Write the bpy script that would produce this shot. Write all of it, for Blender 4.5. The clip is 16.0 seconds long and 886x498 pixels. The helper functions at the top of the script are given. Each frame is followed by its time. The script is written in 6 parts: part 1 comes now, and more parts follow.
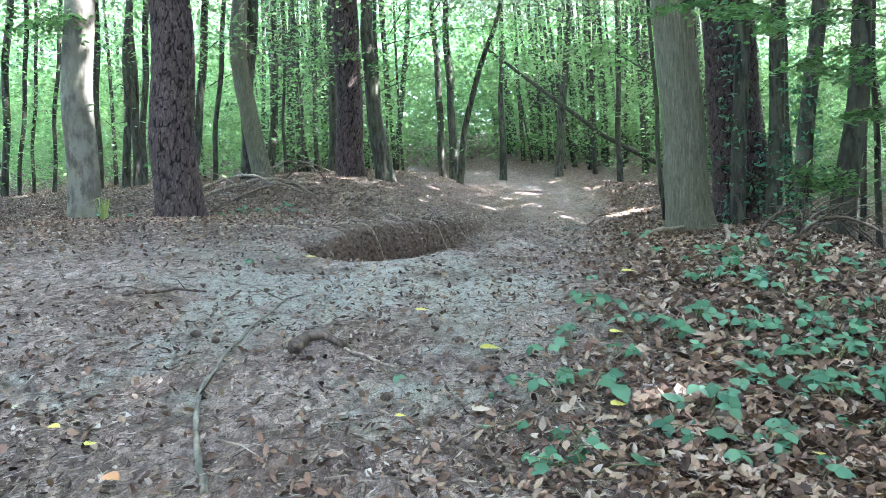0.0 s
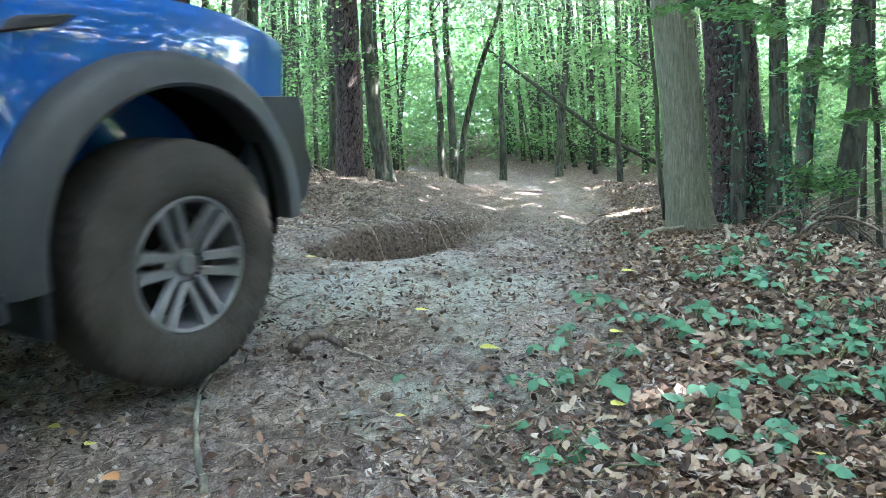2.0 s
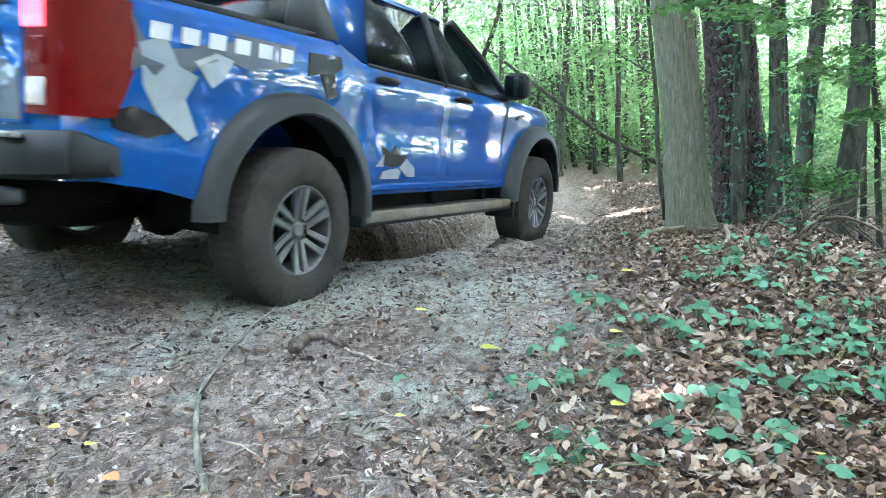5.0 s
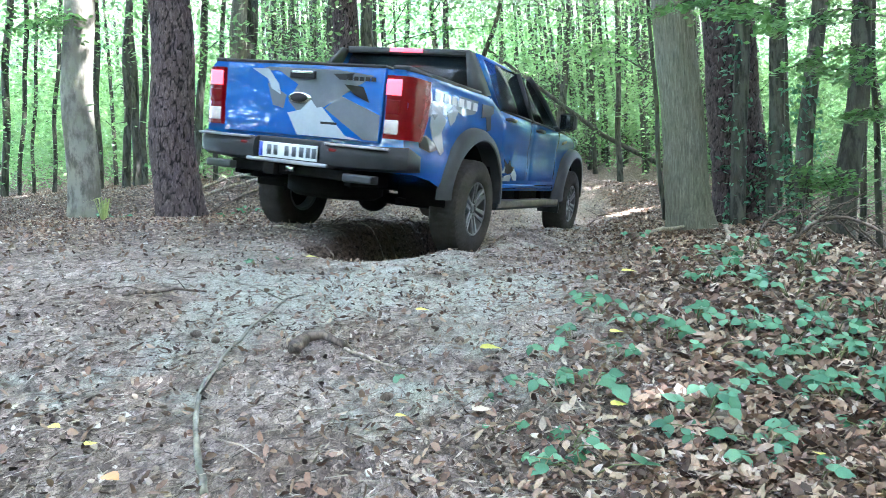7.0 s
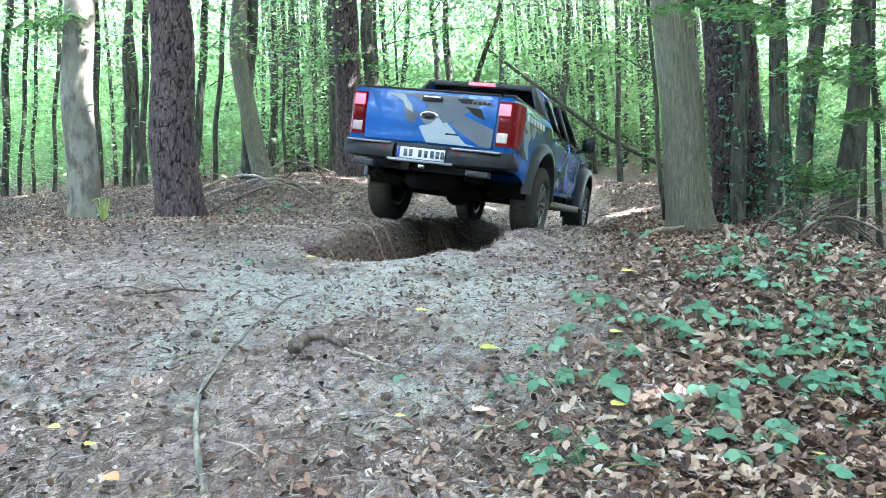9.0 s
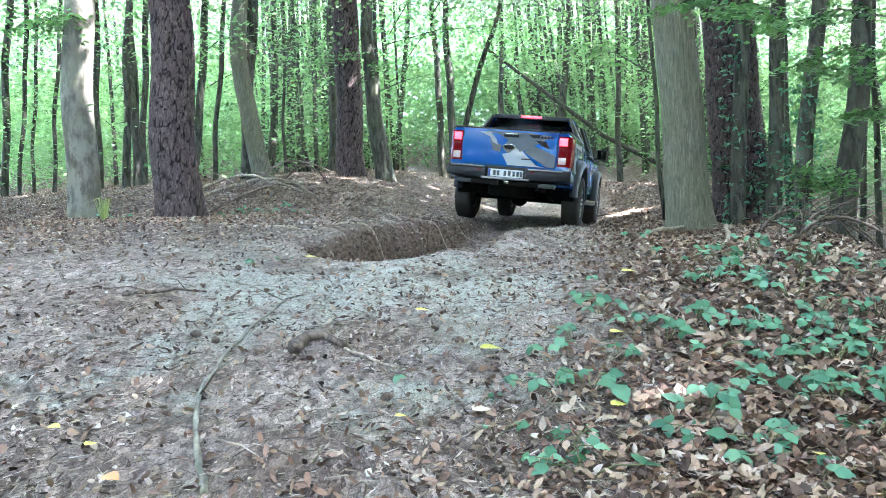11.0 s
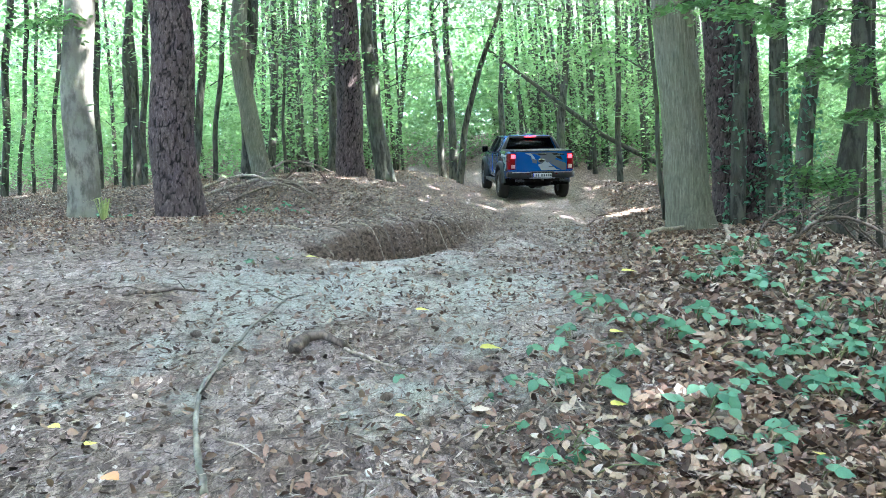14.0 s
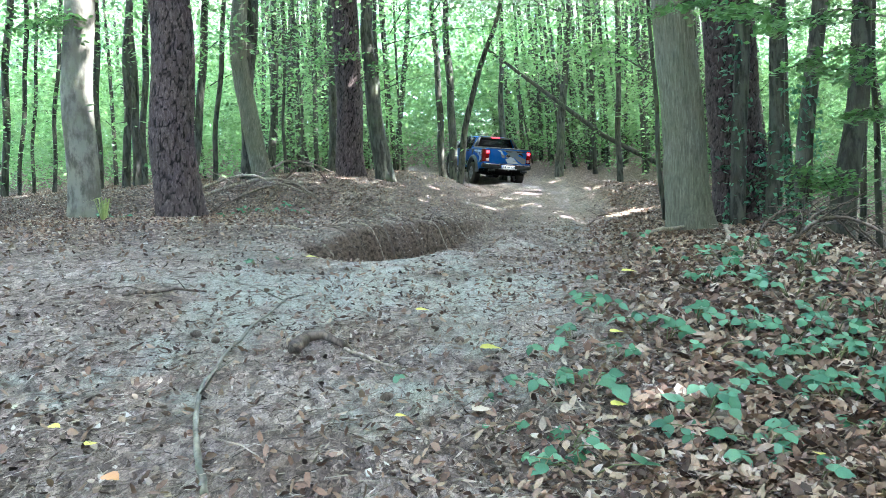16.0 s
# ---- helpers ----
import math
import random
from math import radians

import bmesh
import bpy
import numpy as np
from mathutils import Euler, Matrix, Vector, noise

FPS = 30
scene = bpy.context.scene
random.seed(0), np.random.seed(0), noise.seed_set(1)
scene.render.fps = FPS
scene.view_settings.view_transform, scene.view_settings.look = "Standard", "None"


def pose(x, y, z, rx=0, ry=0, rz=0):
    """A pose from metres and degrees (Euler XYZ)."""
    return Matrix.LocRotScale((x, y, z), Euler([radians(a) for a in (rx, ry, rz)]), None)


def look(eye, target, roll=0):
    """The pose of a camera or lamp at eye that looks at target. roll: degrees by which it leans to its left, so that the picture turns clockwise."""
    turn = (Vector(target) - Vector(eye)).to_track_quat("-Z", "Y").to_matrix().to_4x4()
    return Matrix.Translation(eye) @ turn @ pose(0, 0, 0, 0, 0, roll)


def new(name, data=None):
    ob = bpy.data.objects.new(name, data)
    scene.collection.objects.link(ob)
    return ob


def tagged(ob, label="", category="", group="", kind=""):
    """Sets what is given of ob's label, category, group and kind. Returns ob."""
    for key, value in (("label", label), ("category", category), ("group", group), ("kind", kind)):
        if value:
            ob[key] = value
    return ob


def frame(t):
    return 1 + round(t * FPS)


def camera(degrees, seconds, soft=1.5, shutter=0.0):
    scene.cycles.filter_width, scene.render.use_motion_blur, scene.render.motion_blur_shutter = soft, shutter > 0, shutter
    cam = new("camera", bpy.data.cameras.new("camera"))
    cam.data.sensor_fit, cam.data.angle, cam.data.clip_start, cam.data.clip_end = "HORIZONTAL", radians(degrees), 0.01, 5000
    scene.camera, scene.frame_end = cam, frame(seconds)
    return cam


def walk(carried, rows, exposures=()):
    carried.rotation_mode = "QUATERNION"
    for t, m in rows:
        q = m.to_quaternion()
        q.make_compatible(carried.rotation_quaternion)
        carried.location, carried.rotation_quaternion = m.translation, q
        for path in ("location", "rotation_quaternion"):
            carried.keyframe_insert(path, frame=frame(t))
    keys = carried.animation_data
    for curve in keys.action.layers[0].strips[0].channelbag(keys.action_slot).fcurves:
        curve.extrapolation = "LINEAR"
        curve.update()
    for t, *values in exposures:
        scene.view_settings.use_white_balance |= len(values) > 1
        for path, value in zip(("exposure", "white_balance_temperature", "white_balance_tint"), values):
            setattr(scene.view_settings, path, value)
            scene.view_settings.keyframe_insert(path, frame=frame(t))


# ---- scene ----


EYE_HEIGHT = 0.9
cam = camera(64.6, 16.0, soft=0.5, shutter=0.5)
STAND = look((0, 0, EYE_HEIGHT), (0, 1, EYE_HEIGHT), -2.87)
BASE = 5.84
walk(cam, [(0.0, STAND), (16.0, STAND)], [(t, BASE + stops, 5720, tint) for t, stops, tint in ((0.0, -0.05, 17), (1.1, -0.05, 17), (1.6, -0.05, 14), (2.0, 0.15, 13), (2.5, 0.42, 13), (3.0, 0.42, 13), (4.0, 0.48, 14), (6.5, 0.6, 17), (7.0, 0.46, 17), (13.0, 0.42, 17), (14.2, 0.28, 14), (15.2, 0.15, 13), (16.0, 0.15, 13))])

# ---- daylight: sky, and a sun that stands high on the right ----
SUN_ELEVATION, SUN_FROM = 54.0, 92.0      # degrees; from is clockwise from straight ahead
world = bpy.data.worlds.new("sky")
scene.world = world
world.use_nodes = True
sky_nodes = world.node_tree.nodes
sky = sky_nodes.new("ShaderNodeTexSky")
sky.sky_type = "NISHITA"
sky.sun_disc = False
sky.sun_elevation, sky.sun_rotation = radians(SUN_ELEVATION), radians(SUN_FROM)
world.node_tree.links.new(sky.outputs[0], sky_nodes["Background"].inputs[0])
sky_nodes["Background"].inputs[1].default_value = 0.15
sun = new("sun", bpy.data.lights.new("sun", "SUN"))
sun.data.energy, sun.data.angle, sun.data.color = 2.0, radians(0.55), (1.0, 0.95, 0.86)
a, e = radians(SUN_FROM), radians(SUN_ELEVATION)
sun.matrix_basis = look((30 * math.sin(a) * math.cos(e), 30 * math.cos(a) * math.cos(e), 30 * math.sin(e)), (0, 0, 0))


# ---- the lie of the land: height of the slope at any place ----
CAM_Z = 0.9


def softplus(v, w):
    return w * np.logaddexp(0.0, v / w)


def sig(v):
    return 0.5 + 0.5 * np.tanh(v / 2)


def track_x(y):
    """Middle of the track, which swings right and then left up the hill."""
    return (-2.85 + 0.30 * y + 0.16 * softplus(y - 2.2, 0.5) - 0.12 * softplus(y - 6.0, 0.6)
            - 0.15 * softplus(y - 13.0, 1.5) - 0.24 * softplus(y - 19.0, 1.8) - 0.16 * softplus(y - 24.5, 1.5) + 0.2 * softplus(y - 36, 3.0))


def ground_z(x, y):
    x, y = np.asarray(x, float), np.asarray(y, float)
    yy = softplus(y + 12, 2.0) - 12
    far = softplus(yy - 48, 6.0)
    d = x - track_x(yy)
    z = CAM_Z - 0.89 + 0.235 * yy - 0.13 * softplus(yy - 3.2, 0.5) - 0.066 * softplus(yy - 6.0, 0.6) \
        + 0.142 * softplus(yy - 14.6, 1.0) - 0.07 * far
    lean = 0.16 - 0.145 * sig((yy - 15.5) / 1.6)
    z = z - lean * 1.35 * np.tanh(d / 1.35)
    z = z + 0.02 * softplus(-d - 2.5, 0.6) - 0.012 * softplus(-d - 14, 2.0)
    z = z + 0.72 * sig((-d - 2.7) / 0.6) * sig((yy - 12.0) / 1.3) * (1 - 0.8 * sig((yy - 27) / 3))
    z = z - 0.055 * softplus(-d - 6.5, 1.0) * (1 - 0.6 * sig((yy - 24) / 4)) + 0.09 * softplus(yy - 33, 2.0) - 0.016 * softplus(yy - 12, 1.0)
    # gully washed out between the wheel tracks
    turn = sig((yy - 6.6) / 0.45)
    g = d - 0.34 + 0.38 * turn - 0.04 * np.sin(yy * 1.7) + 0.05 * np.sin(yy * 8.3 + 2 * d) * np.sin(yy * 3.1) + 0.025 * np.sin(yy * 21 + 9 * d)
    along = sig((yy - 5.0 - 0.30 * np.abs(d - 0.4)) / 0.07) * (1 - 0.72 * sig((yy - 9.6) / 0.8)) * (1 - sig((yy - 13.0) / 0.9))
    wide = 0.40 + 0.22 * turn + 0.04 * np.sin(yy * 2.3 + 1)
    floor = sig((g + wide) / 0.045) * sig((wide - g) / 0.13)
    z = z - 0.64 * along * floor
    # raised lip on its right, and the trodden wheel tracks farther up
    z = z + 0.12 * np.exp(-((d - 0.92) / 0.30) ** 2) * sig((yy - 5.0) / 0.4) * (1 - sig((yy - 10) / 0.8))
    up = sig((yy - 12.0) / 1.0)
    z = z - up * 0.10 * (np.exp(-((d - 0.85) / 0.33) ** 2) + np.exp(-((d + 0.85) / 0.33) ** 2))
    z = z + up * (0.30 * sig((-d - 1.9) / 0.35) + 0.22 * sig((d - 1.75) / 0.3)) * (1 - 0.6 * sig((yy - 24) / 2))
    # bank that falls away on the right, into a hollow
    edge = 1.95 + 0.27 * np.clip(yy, 0, 60) + 0.15 * np.sin(yy * 0.9)
    e = x - edge
    z = z + 0.05 * np.exp(-((e + 0.5) / 0.5) ** 2)
    z = z - 0.42 * softplus(e, 0.22) + 0.40 * softplus(e - 3.4, 0.6) - 0.05 * softplus(e - 8, 1.0)
    return z


def rough(x, y):
    """Small unevenness of trodden soil."""
    v = Vector((x, y, 0.0))
    return 0.030 * noise.noise(v * 1.1) + 0.018 * noise.noise(v * 3.1) + 0.010 * noise.noise(v * 8.3)


def ground_at(x, y):
    return float(ground_z(x, y))


# ---- materials ----
def material(name):
    m = bpy.data.materials.new(name)
    m.use_nodes = True
    return m, m.node_tree.nodes, m.node_tree.links, m.node_tree.nodes["Principled BSDF"]


def ramp(nodes, links, source, stops, lin=True):
    r = nodes.new("ShaderNodeValToRGB")
    while len(r.color_ramp.elements) < len(stops):
        r.color_ramp.elements.new(0.5)
    for el, (at, c) in zip(r.color_ramp.elements, stops):
        el.position, el.color = at, (*c, 1)
    links.new(source, r.inputs[0])
    return r.outputs[0]


def noise_tex(nodes, links, scale, detail=4.0, rough=0.6, stretch=None, coord="Object"):
    tc = nodes.new("ShaderNodeTexCoord")
    n = nodes.new("ShaderNodeTexNoise")
    n.inputs["Scale"].default_value, n.inputs["Detail"].default_value, n.inputs["Roughness"].default_value = scale, detail, rough
    if stretch:
        mp = nodes.new("ShaderNodeMapping")
        mp.inputs["Scale"].default_value = stretch
        links.new(tc.outputs[coord], mp.inputs[0])
        links.new(mp.outputs[0], n.inputs["Vector"])
    else:
        links.new(tc.outputs[coord], n.inputs["Vector"])
    return n.outputs["Fac"]


def mix(nodes, links, fac, a, b, kind="MIX"):
    m = nodes.new("ShaderNodeMix")
    m.data_type, m.blend_type = "RGBA", kind
    for sock, v in ((m.inputs[0], fac), (m.inputs[6], a), (m.inputs[7], b)):
        if isinstance(v, (int, float)):
            sock.default_value = v
        elif isinstance(v, tuple):
            sock.default_value = (*v, 1)
        else:
            links.new(v, sock)
    return m.outputs[2]


def bump(nodes, links, bsdf, height, strength, distance):
    b = nodes.new("ShaderNodeBump")
    b.inputs["Strength"].default_value, b.inputs["Distance"].default_value = strength, distance
    links.new(height, b.inputs["Height"])
    links.new(b.outputs[0], bsdf.inputs["Normal"])


def plain(name, colour, rough=0.6, metal=0.0, vary=0.25, scale=6.0, bumps=0.0, coat=0.0):
    """A surface of one colour with grain and wear at two scales."""
    m, n, l, b = material(name)
    f1, f2 = noise_tex(n, l, scale), noise_tex(n, l, scale * 9)
    lo, hi = tuple(c * (1 - vary) for c in colour), tuple(min(1, c * (1 + vary)) for c in colour)
    c = ramp(n, l, f1, [(0.3, lo), (0.7, hi)])
    c = mix(n, l, 0.35, c, ramp(n, l, f2, [(0.3, lo), (0.7, hi)]))
    l.new(c, b.inputs["Base Color"])
    b.inputs["Roughness"].default_value, b.inputs["Metallic"].default_value = rough, metal
    b.inputs["Coat Weight"].default_value = coat
    if bumps:
        bump(n, l, b, f2, bumps, 0.01)
    return m


SLOPE_GRAIN = (1.0, 0.5, 1.0)


def attribute(nodes, name):
    """A value that the mesh carries at its corners."""
    at = nodes.new("ShaderNodeAttribute")
    at.attribute_name = name
    return at.outputs["Fac"]


def flakes(nodes, links, scale, warp=0.03):
    """Random value of each of many small ragged cells, like trodden leaf bits drawn out down the slope."""
    tc = nodes.new("ShaderNodeTexCoord")
    mp = nodes.new("ShaderNodeMapping")
    mp.inputs["Scale"].default_value = SLOPE_GRAIN
    links.new(tc.outputs["Object"], mp.inputs[0])
    w = nodes.new("ShaderNodeTexNoise")
    w.inputs["Scale"].default_value, w.inputs["Detail"].default_value = scale * 0.9, 4.0
    links.new(mp.outputs[0], w.inputs["Vector"])
    add = nodes.new("ShaderNodeMix")
    add.data_type, add.blend_type = "RGBA", "LINEAR_LIGHT"
    add.inputs[0].default_value = warp
    links.new(mp.outputs[0], add.inputs[6])
    links.new(w.outputs["Color"], add.inputs[7])
    v = nodes.new("ShaderNodeTexVoronoi")
    v.inputs["Scale"].default_value = scale
    links.new(add.outputs[2], v.inputs["Vector"])
    split = nodes.new("ShaderNodeSeparateColor")
    links.new(v.outputs["Color"], split.inputs[0])
    return split.outputs[0]


def soil_material(name="forest_soil"):
    """Trodden soil with pale clay patches; under the trees it turns to dark leafy mould."""
    m, n, l, b = material(name)
    mid, fine, grit = noise_tex(n, l, 2.6, 6, 0.7), noise_tex(n, l, 30, 6, 0.75, SLOPE_GRAIN), noise_tex(n, l, 140, 4, 0.8, SLOPE_GRAIN)
    soil = ramp(n, l, mid, [(0.30, (0.20, 0.16, 0.15)), (0.5, (0.32, 0.272, 0.255)), (0.70, (0.44, 0.39, 0.37))])
    bits = ramp(n, l, flakes(n, l, 42), [(0.0, (0.22, 0.20, 0.19)), (0.35, (0.7, 0.66, 0.62)), (0.75, (1.0, 0.97, 0.93)), (1.0, (1.6, 1.52, 1.42))])
    soil = mix(n, l, 0.75, soil, bits, "MULTIPLY")
    clay = mix(n, l, fine, (0.27, 0.29, 0.262), (0.48, 0.50, 0.455))
    c = mix(n, l, attribute(n, "clay"), soil, clay)
    mould = ramp(n, l, flakes(n, l, 30), [(0.0, (0.025, 0.019, 0.015)), (0.5, (0.085, 0.06, 0.046)), (0.8, (0.16, 0.12, 0.092)), (1.0, (0.25, 0.20, 0.16))])
    c = mix(n, l, attribute(n, "leafy"), c, mould)
    c = mix(n, l, 0.7, c, ramp(n, l, grit, [(0.38, (0.35, 0.34, 0.33)), (0.52, (1.0, 1.0, 1.0)), (0.64, (1.5, 1.5, 1.48))]), "MULTIPLY")
    c = mix(n, l, 0.6, c, ramp(n, l, fine, [(0.36, (0.35, 0.33, 0.32)), (0.5, (1.0, 1.0, 1.0)), (0.66, (1.35, 1.35, 1.33))]), "MULTIPLY")
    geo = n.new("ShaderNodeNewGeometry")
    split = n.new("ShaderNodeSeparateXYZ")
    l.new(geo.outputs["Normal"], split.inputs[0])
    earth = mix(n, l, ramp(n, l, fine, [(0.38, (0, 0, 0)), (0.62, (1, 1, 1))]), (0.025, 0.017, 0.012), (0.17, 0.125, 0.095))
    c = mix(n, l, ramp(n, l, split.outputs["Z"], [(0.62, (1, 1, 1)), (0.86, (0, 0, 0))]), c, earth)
    l.new(c, b.inputs["Base Color"])
    b.inputs["Roughness"].default_value = 0.95
    b.inputs["Specular IOR Level"].default_value = 0.2
    mx = n.new("ShaderNodeMath")
    mx.operation = "MULTIPLY_ADD"
    mx.inputs[1].default_value = 0.7
    l.new(grit, mx.inputs[0])
    l.new(fine, mx.inputs[2])
    bump(n, l, b, mx.outputs[0], 1.0, 0.03)
    return m


def bark_material(name, dark, light, scale, stretch, depth, moss=0.0):
    m, n, l, b = material(name)
    crack = noise_tex(n, l, scale, 6, 0.65, (1, 1, stretch))
    patch = noise_tex(n, l, scale * 0.22, 3, 0.5)
    c = ramp(n, l, crack, [(0.42, dark), (0.56, light)])
    mid = tuple(0.5 * (p + q) for p, q in zip(dark, light))
    c = mix(n, l, ramp(n, l, patch, [(0.4, (0, 0, 0)), (0.7, (0.7, 0.7, 0.7))]), c, mid)
    if moss:
        c = mix(n, l, ramp(n, l, noise_tex(n, l, 1.7, 5, 0.7), [(0.5, (0, 0, 0)), (0.7, (moss, moss, moss))]), c, (0.10, 0.13, 0.05))
    l.new(c, b.inputs["Base Color"])
    b.inputs["Roughness"].default_value = 0.9
    b.inputs["Specular IOR Level"].default_value = 0.25
    bump(n, l, b, crack, 0.9, depth)
    return m


def leaf_material(name, low, high, glow, through_it=0.5, rough=0.45, stops=None):
    """A thin leaf: light falls through it as well as on it."""
    m, n, l, b = material(name)
    geo = n.new("ShaderNodeNewGeometry")
    info, add, wrap = n.new("ShaderNodeObjectInfo"), n.new("ShaderNodeMath"), n.new("ShaderNodeMath")
    wrap.operation = "FRACT"
    l.new(geo.outputs["Random Per Island"], add.inputs[0])
    l.new(info.outputs["Random"], add.inputs[1])
    l.new(add.outputs[0], wrap.inputs[0])
    c = ramp(n, l, wrap.outputs[0], stops or [(0.0, low), (1.0, high)])
    if not stops:
        f = noise_tex(n, l, 0.35, 2, 0.5)
        c = mix(n, l, ramp(n, l, f, [(0.35, (0, 0, 0)), (0.65, (0.6, 0.6, 0.6))]), c, high)
    vein = noise_tex(n, l, 90, 4, 0.7)
    c = mix(n, l, 0.5, c, ramp(n, l, vein, [(0.35, (0.55, 0.55, 0.55)), (0.65, (1.3, 1.3, 1.3))]), "MULTIPLY")
    l.new(c, b.inputs["Base Color"])
    b.inputs["Roughness"].default_value = rough
    b.inputs["Specular IOR Level"].default_value = 0.35
    t = n.new("ShaderNodeBsdfTranslucent")
    l.new(mix(n, l, 1.0, c, glow, "MULTIPLY"), t.inputs["Color"])
    s = n.new("ShaderNodeMixShader")
    s.inputs[0].default_value = through_it
    l.new(b.outputs[0], s.inputs[1])
    l.new(t.outputs[0], s.inputs[2])
    l.new(s.outputs[0], n["Material Output"].inputs[0])
    return m


def fissured_bark(name, dark, low, high, fine_scale, tall):
    """Bark whose cracks are in the mesh: the corners carry how far each stands proud."""
    m, n, l, b = material(name)
    fine = noise_tex(n, l, fine_scale, 6, 0.75, (1, 1, tall))
    patch = noise_tex(n, l, 2.3, 4, 0.6)
    plate = ramp(n, l, fine, [(0.32, tuple(0.45 * c for c in low)), (0.5, low), (0.68, high)])
    plate = mix(n, l, ramp(n, l, patch, [(0.35, (0, 0, 0)), (0.7, (0.6, 0.6, 0.6))]), plate, low)
    # low corners go dark: part bark tone, part crack shade put in colour
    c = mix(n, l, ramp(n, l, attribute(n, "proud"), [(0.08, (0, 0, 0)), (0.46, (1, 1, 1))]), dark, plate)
    l.new(c, b.inputs["Base Color"])
    b.inputs["Roughness"].default_value = 0.9
    b.inputs["Specular IOR Level"].default_value = 0.2
    bump(n, l, b, fine, 0.8, 0.012)
    return m


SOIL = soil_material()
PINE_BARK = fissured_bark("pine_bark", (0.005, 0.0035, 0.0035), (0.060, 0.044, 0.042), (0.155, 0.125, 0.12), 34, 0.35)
BEECH_BARK = bark_material("beech_bark", (0.065, 0.062, 0.050), (0.165, 0.158, 0.13), 7, 0.45, 0.008, 0.35)
OAK_BARK = fissured_bark("oak_bark", (0.05, 0.05, 0.034), (0.10, 0.10, 0.07), (0.19, 0.19, 0.14), 60, 0.07)
THIN_BARK = bark_material("hornbeam_bark", (0.016, 0.016, 0.012), (0.066, 0.066, 0.05), 14, 0.25, 0.01, 0.3)
GREY_WOOD = bark_material("grey_wood", (0.06, 0.062, 0.052), (0.25, 0.24, 0.20), 9, 0.6, 0.004)
WOOD = bark_material("dead_wood", (0.10, 0.08, 0.065), (0.36, 0.31, 0.25), 40, 0.2, 0.004)
DARK_WOOD = bark_material("damp_wood", (0.045, 0.036, 0.03), (0.15, 0.12, 0.10), 40, 0.3, 0.004)
LEAF = leaf_material("beech_leaf", (0.040, 0.082, 0.030), (0.090, 0.155, 0.060), (1.75, 2.1, 1.65), 0.55)
# lets through more light than real leaves, to lift the shade below
CANOPY_LEAF = leaf_material("boosted_canopy_leaf", (0.115, 0.135, 0.095), (0.165, 0.185, 0.13), (3.1, 2.8, 3.3), 0.75)
SHRUB_LEAF = leaf_material("bramble_leaf", (0.034, 0.105, 0.062), (0.11, 0.24, 0.16), (1.5, 1.7, 1.2), 0.3, 0.5,
                           [(0.0, (0.034, 0.105, 0.062)), (0.6, (0.065, 0.17, 0.105)), (1.0, (0.125, 0.25, 0.165))])
DEAD_LEAF = leaf_material("fallen_leaf", (0.03, 0.02, 0.014), (0.33, 0.25, 0.19), (1.2, 1.0, 0.8), 0.12, 0.6,
                          [(0.0, (0.035, 0.022, 0.016)), (0.28, (0.11, 0.066, 0.046)), (0.55, (0.21, 0.135, 0.095)), (0.82, (0.28, 0.215, 0.16)), (1.0, (0.37, 0.32, 0.275))])
TWIG = leaf_material("dry_twigs", (0.05, 0.04, 0.03), (0.4, 0.36, 0.3), (1, 1, 1), 0.0, 0.85,
                     [(0.0, (0.03, 0.024, 0.02)), (0.45, (0.13, 0.10, 0.08)), (0.8, (0.24, 0.205, 0.17)), (1.0, (0.40, 0.36, 0.31))])
# lighter copy of beech_leaf: the sunlit look is partly in the colour
WOOD_LEAF = leaf_material("sunlit_wood_leaf", (0.046, 0.090, 0.038), (0.112, 0.170, 0.080), (1.85, 2.05, 1.65), 0.6)
YELLOW_LEAF = leaf_material("yellow_leaf", (0.45, 0.42, 0.08), (0.60, 0.55, 0.14), (1.2, 1.2, 0.8), 0.25, 0.5)




# gaps in the leaves: place, height over the ground, width
SUN_GAPS = [(-0.92, 3.92, 0.0, 0.05), (-1.38, 2.86, 0.0, -0.07), (1.90, 20.39, 0.0, 0.14), (2.6, 21.2, 0.0, 0.10), (1.4, 22.3, 0.0, 0.12), (2.3, 18.2, 0.0, 0.08), (3.95, 14.91, 0.0, 0.35), (3.31, 14.75, 0.0, 0.05), (2.09, 31.50, 0.0, 0.2),
            (-4.62, 9.55, 3.1, 0.18), (-4.62, 9.55, 2.6, 0.18), (-4.62, 9.55, 2.1, 0.14), (-4.62, 9.55, 1.4, 0.04), (-4.62, 9.55, 0.7, 0.03), (-4.40, 9.0, 0.05, 0.12), (-3.2, 7.9, 0.0, 0.10)]


def let_sun_in(c):
    """Which leaves stay: those that do not stand in the gaps through which the sun reaches the ground and trunks."""
    to_sun = np.array([math.sin(a) * math.cos(e), math.cos(a) * math.cos(e), math.sin(e)])
    keep = np.ones(len(c), bool)
    for x, y, h, r in SUN_GAPS:
        d = c - np.array([x, y, ground_at(x, y) + h])
        along = d @ to_sun
        keep &= ~((along > 0) & (np.linalg.norm(d - along[:, None] * to_sun, axis=1) < r + 0.10))
    return keep


# ---- building helpers ----
def part(name, bm, mat, parent=None, label="", smooth=True):
    me = bpy.data.meshes.new(name)
    bm.to_mesh(me)
    bm.free()
    me.materials.append(mat)
    if smooth:
        me.shade_smooth()
    ob = new(name, me)
    ob.parent = parent
    return tagged(ob, label)


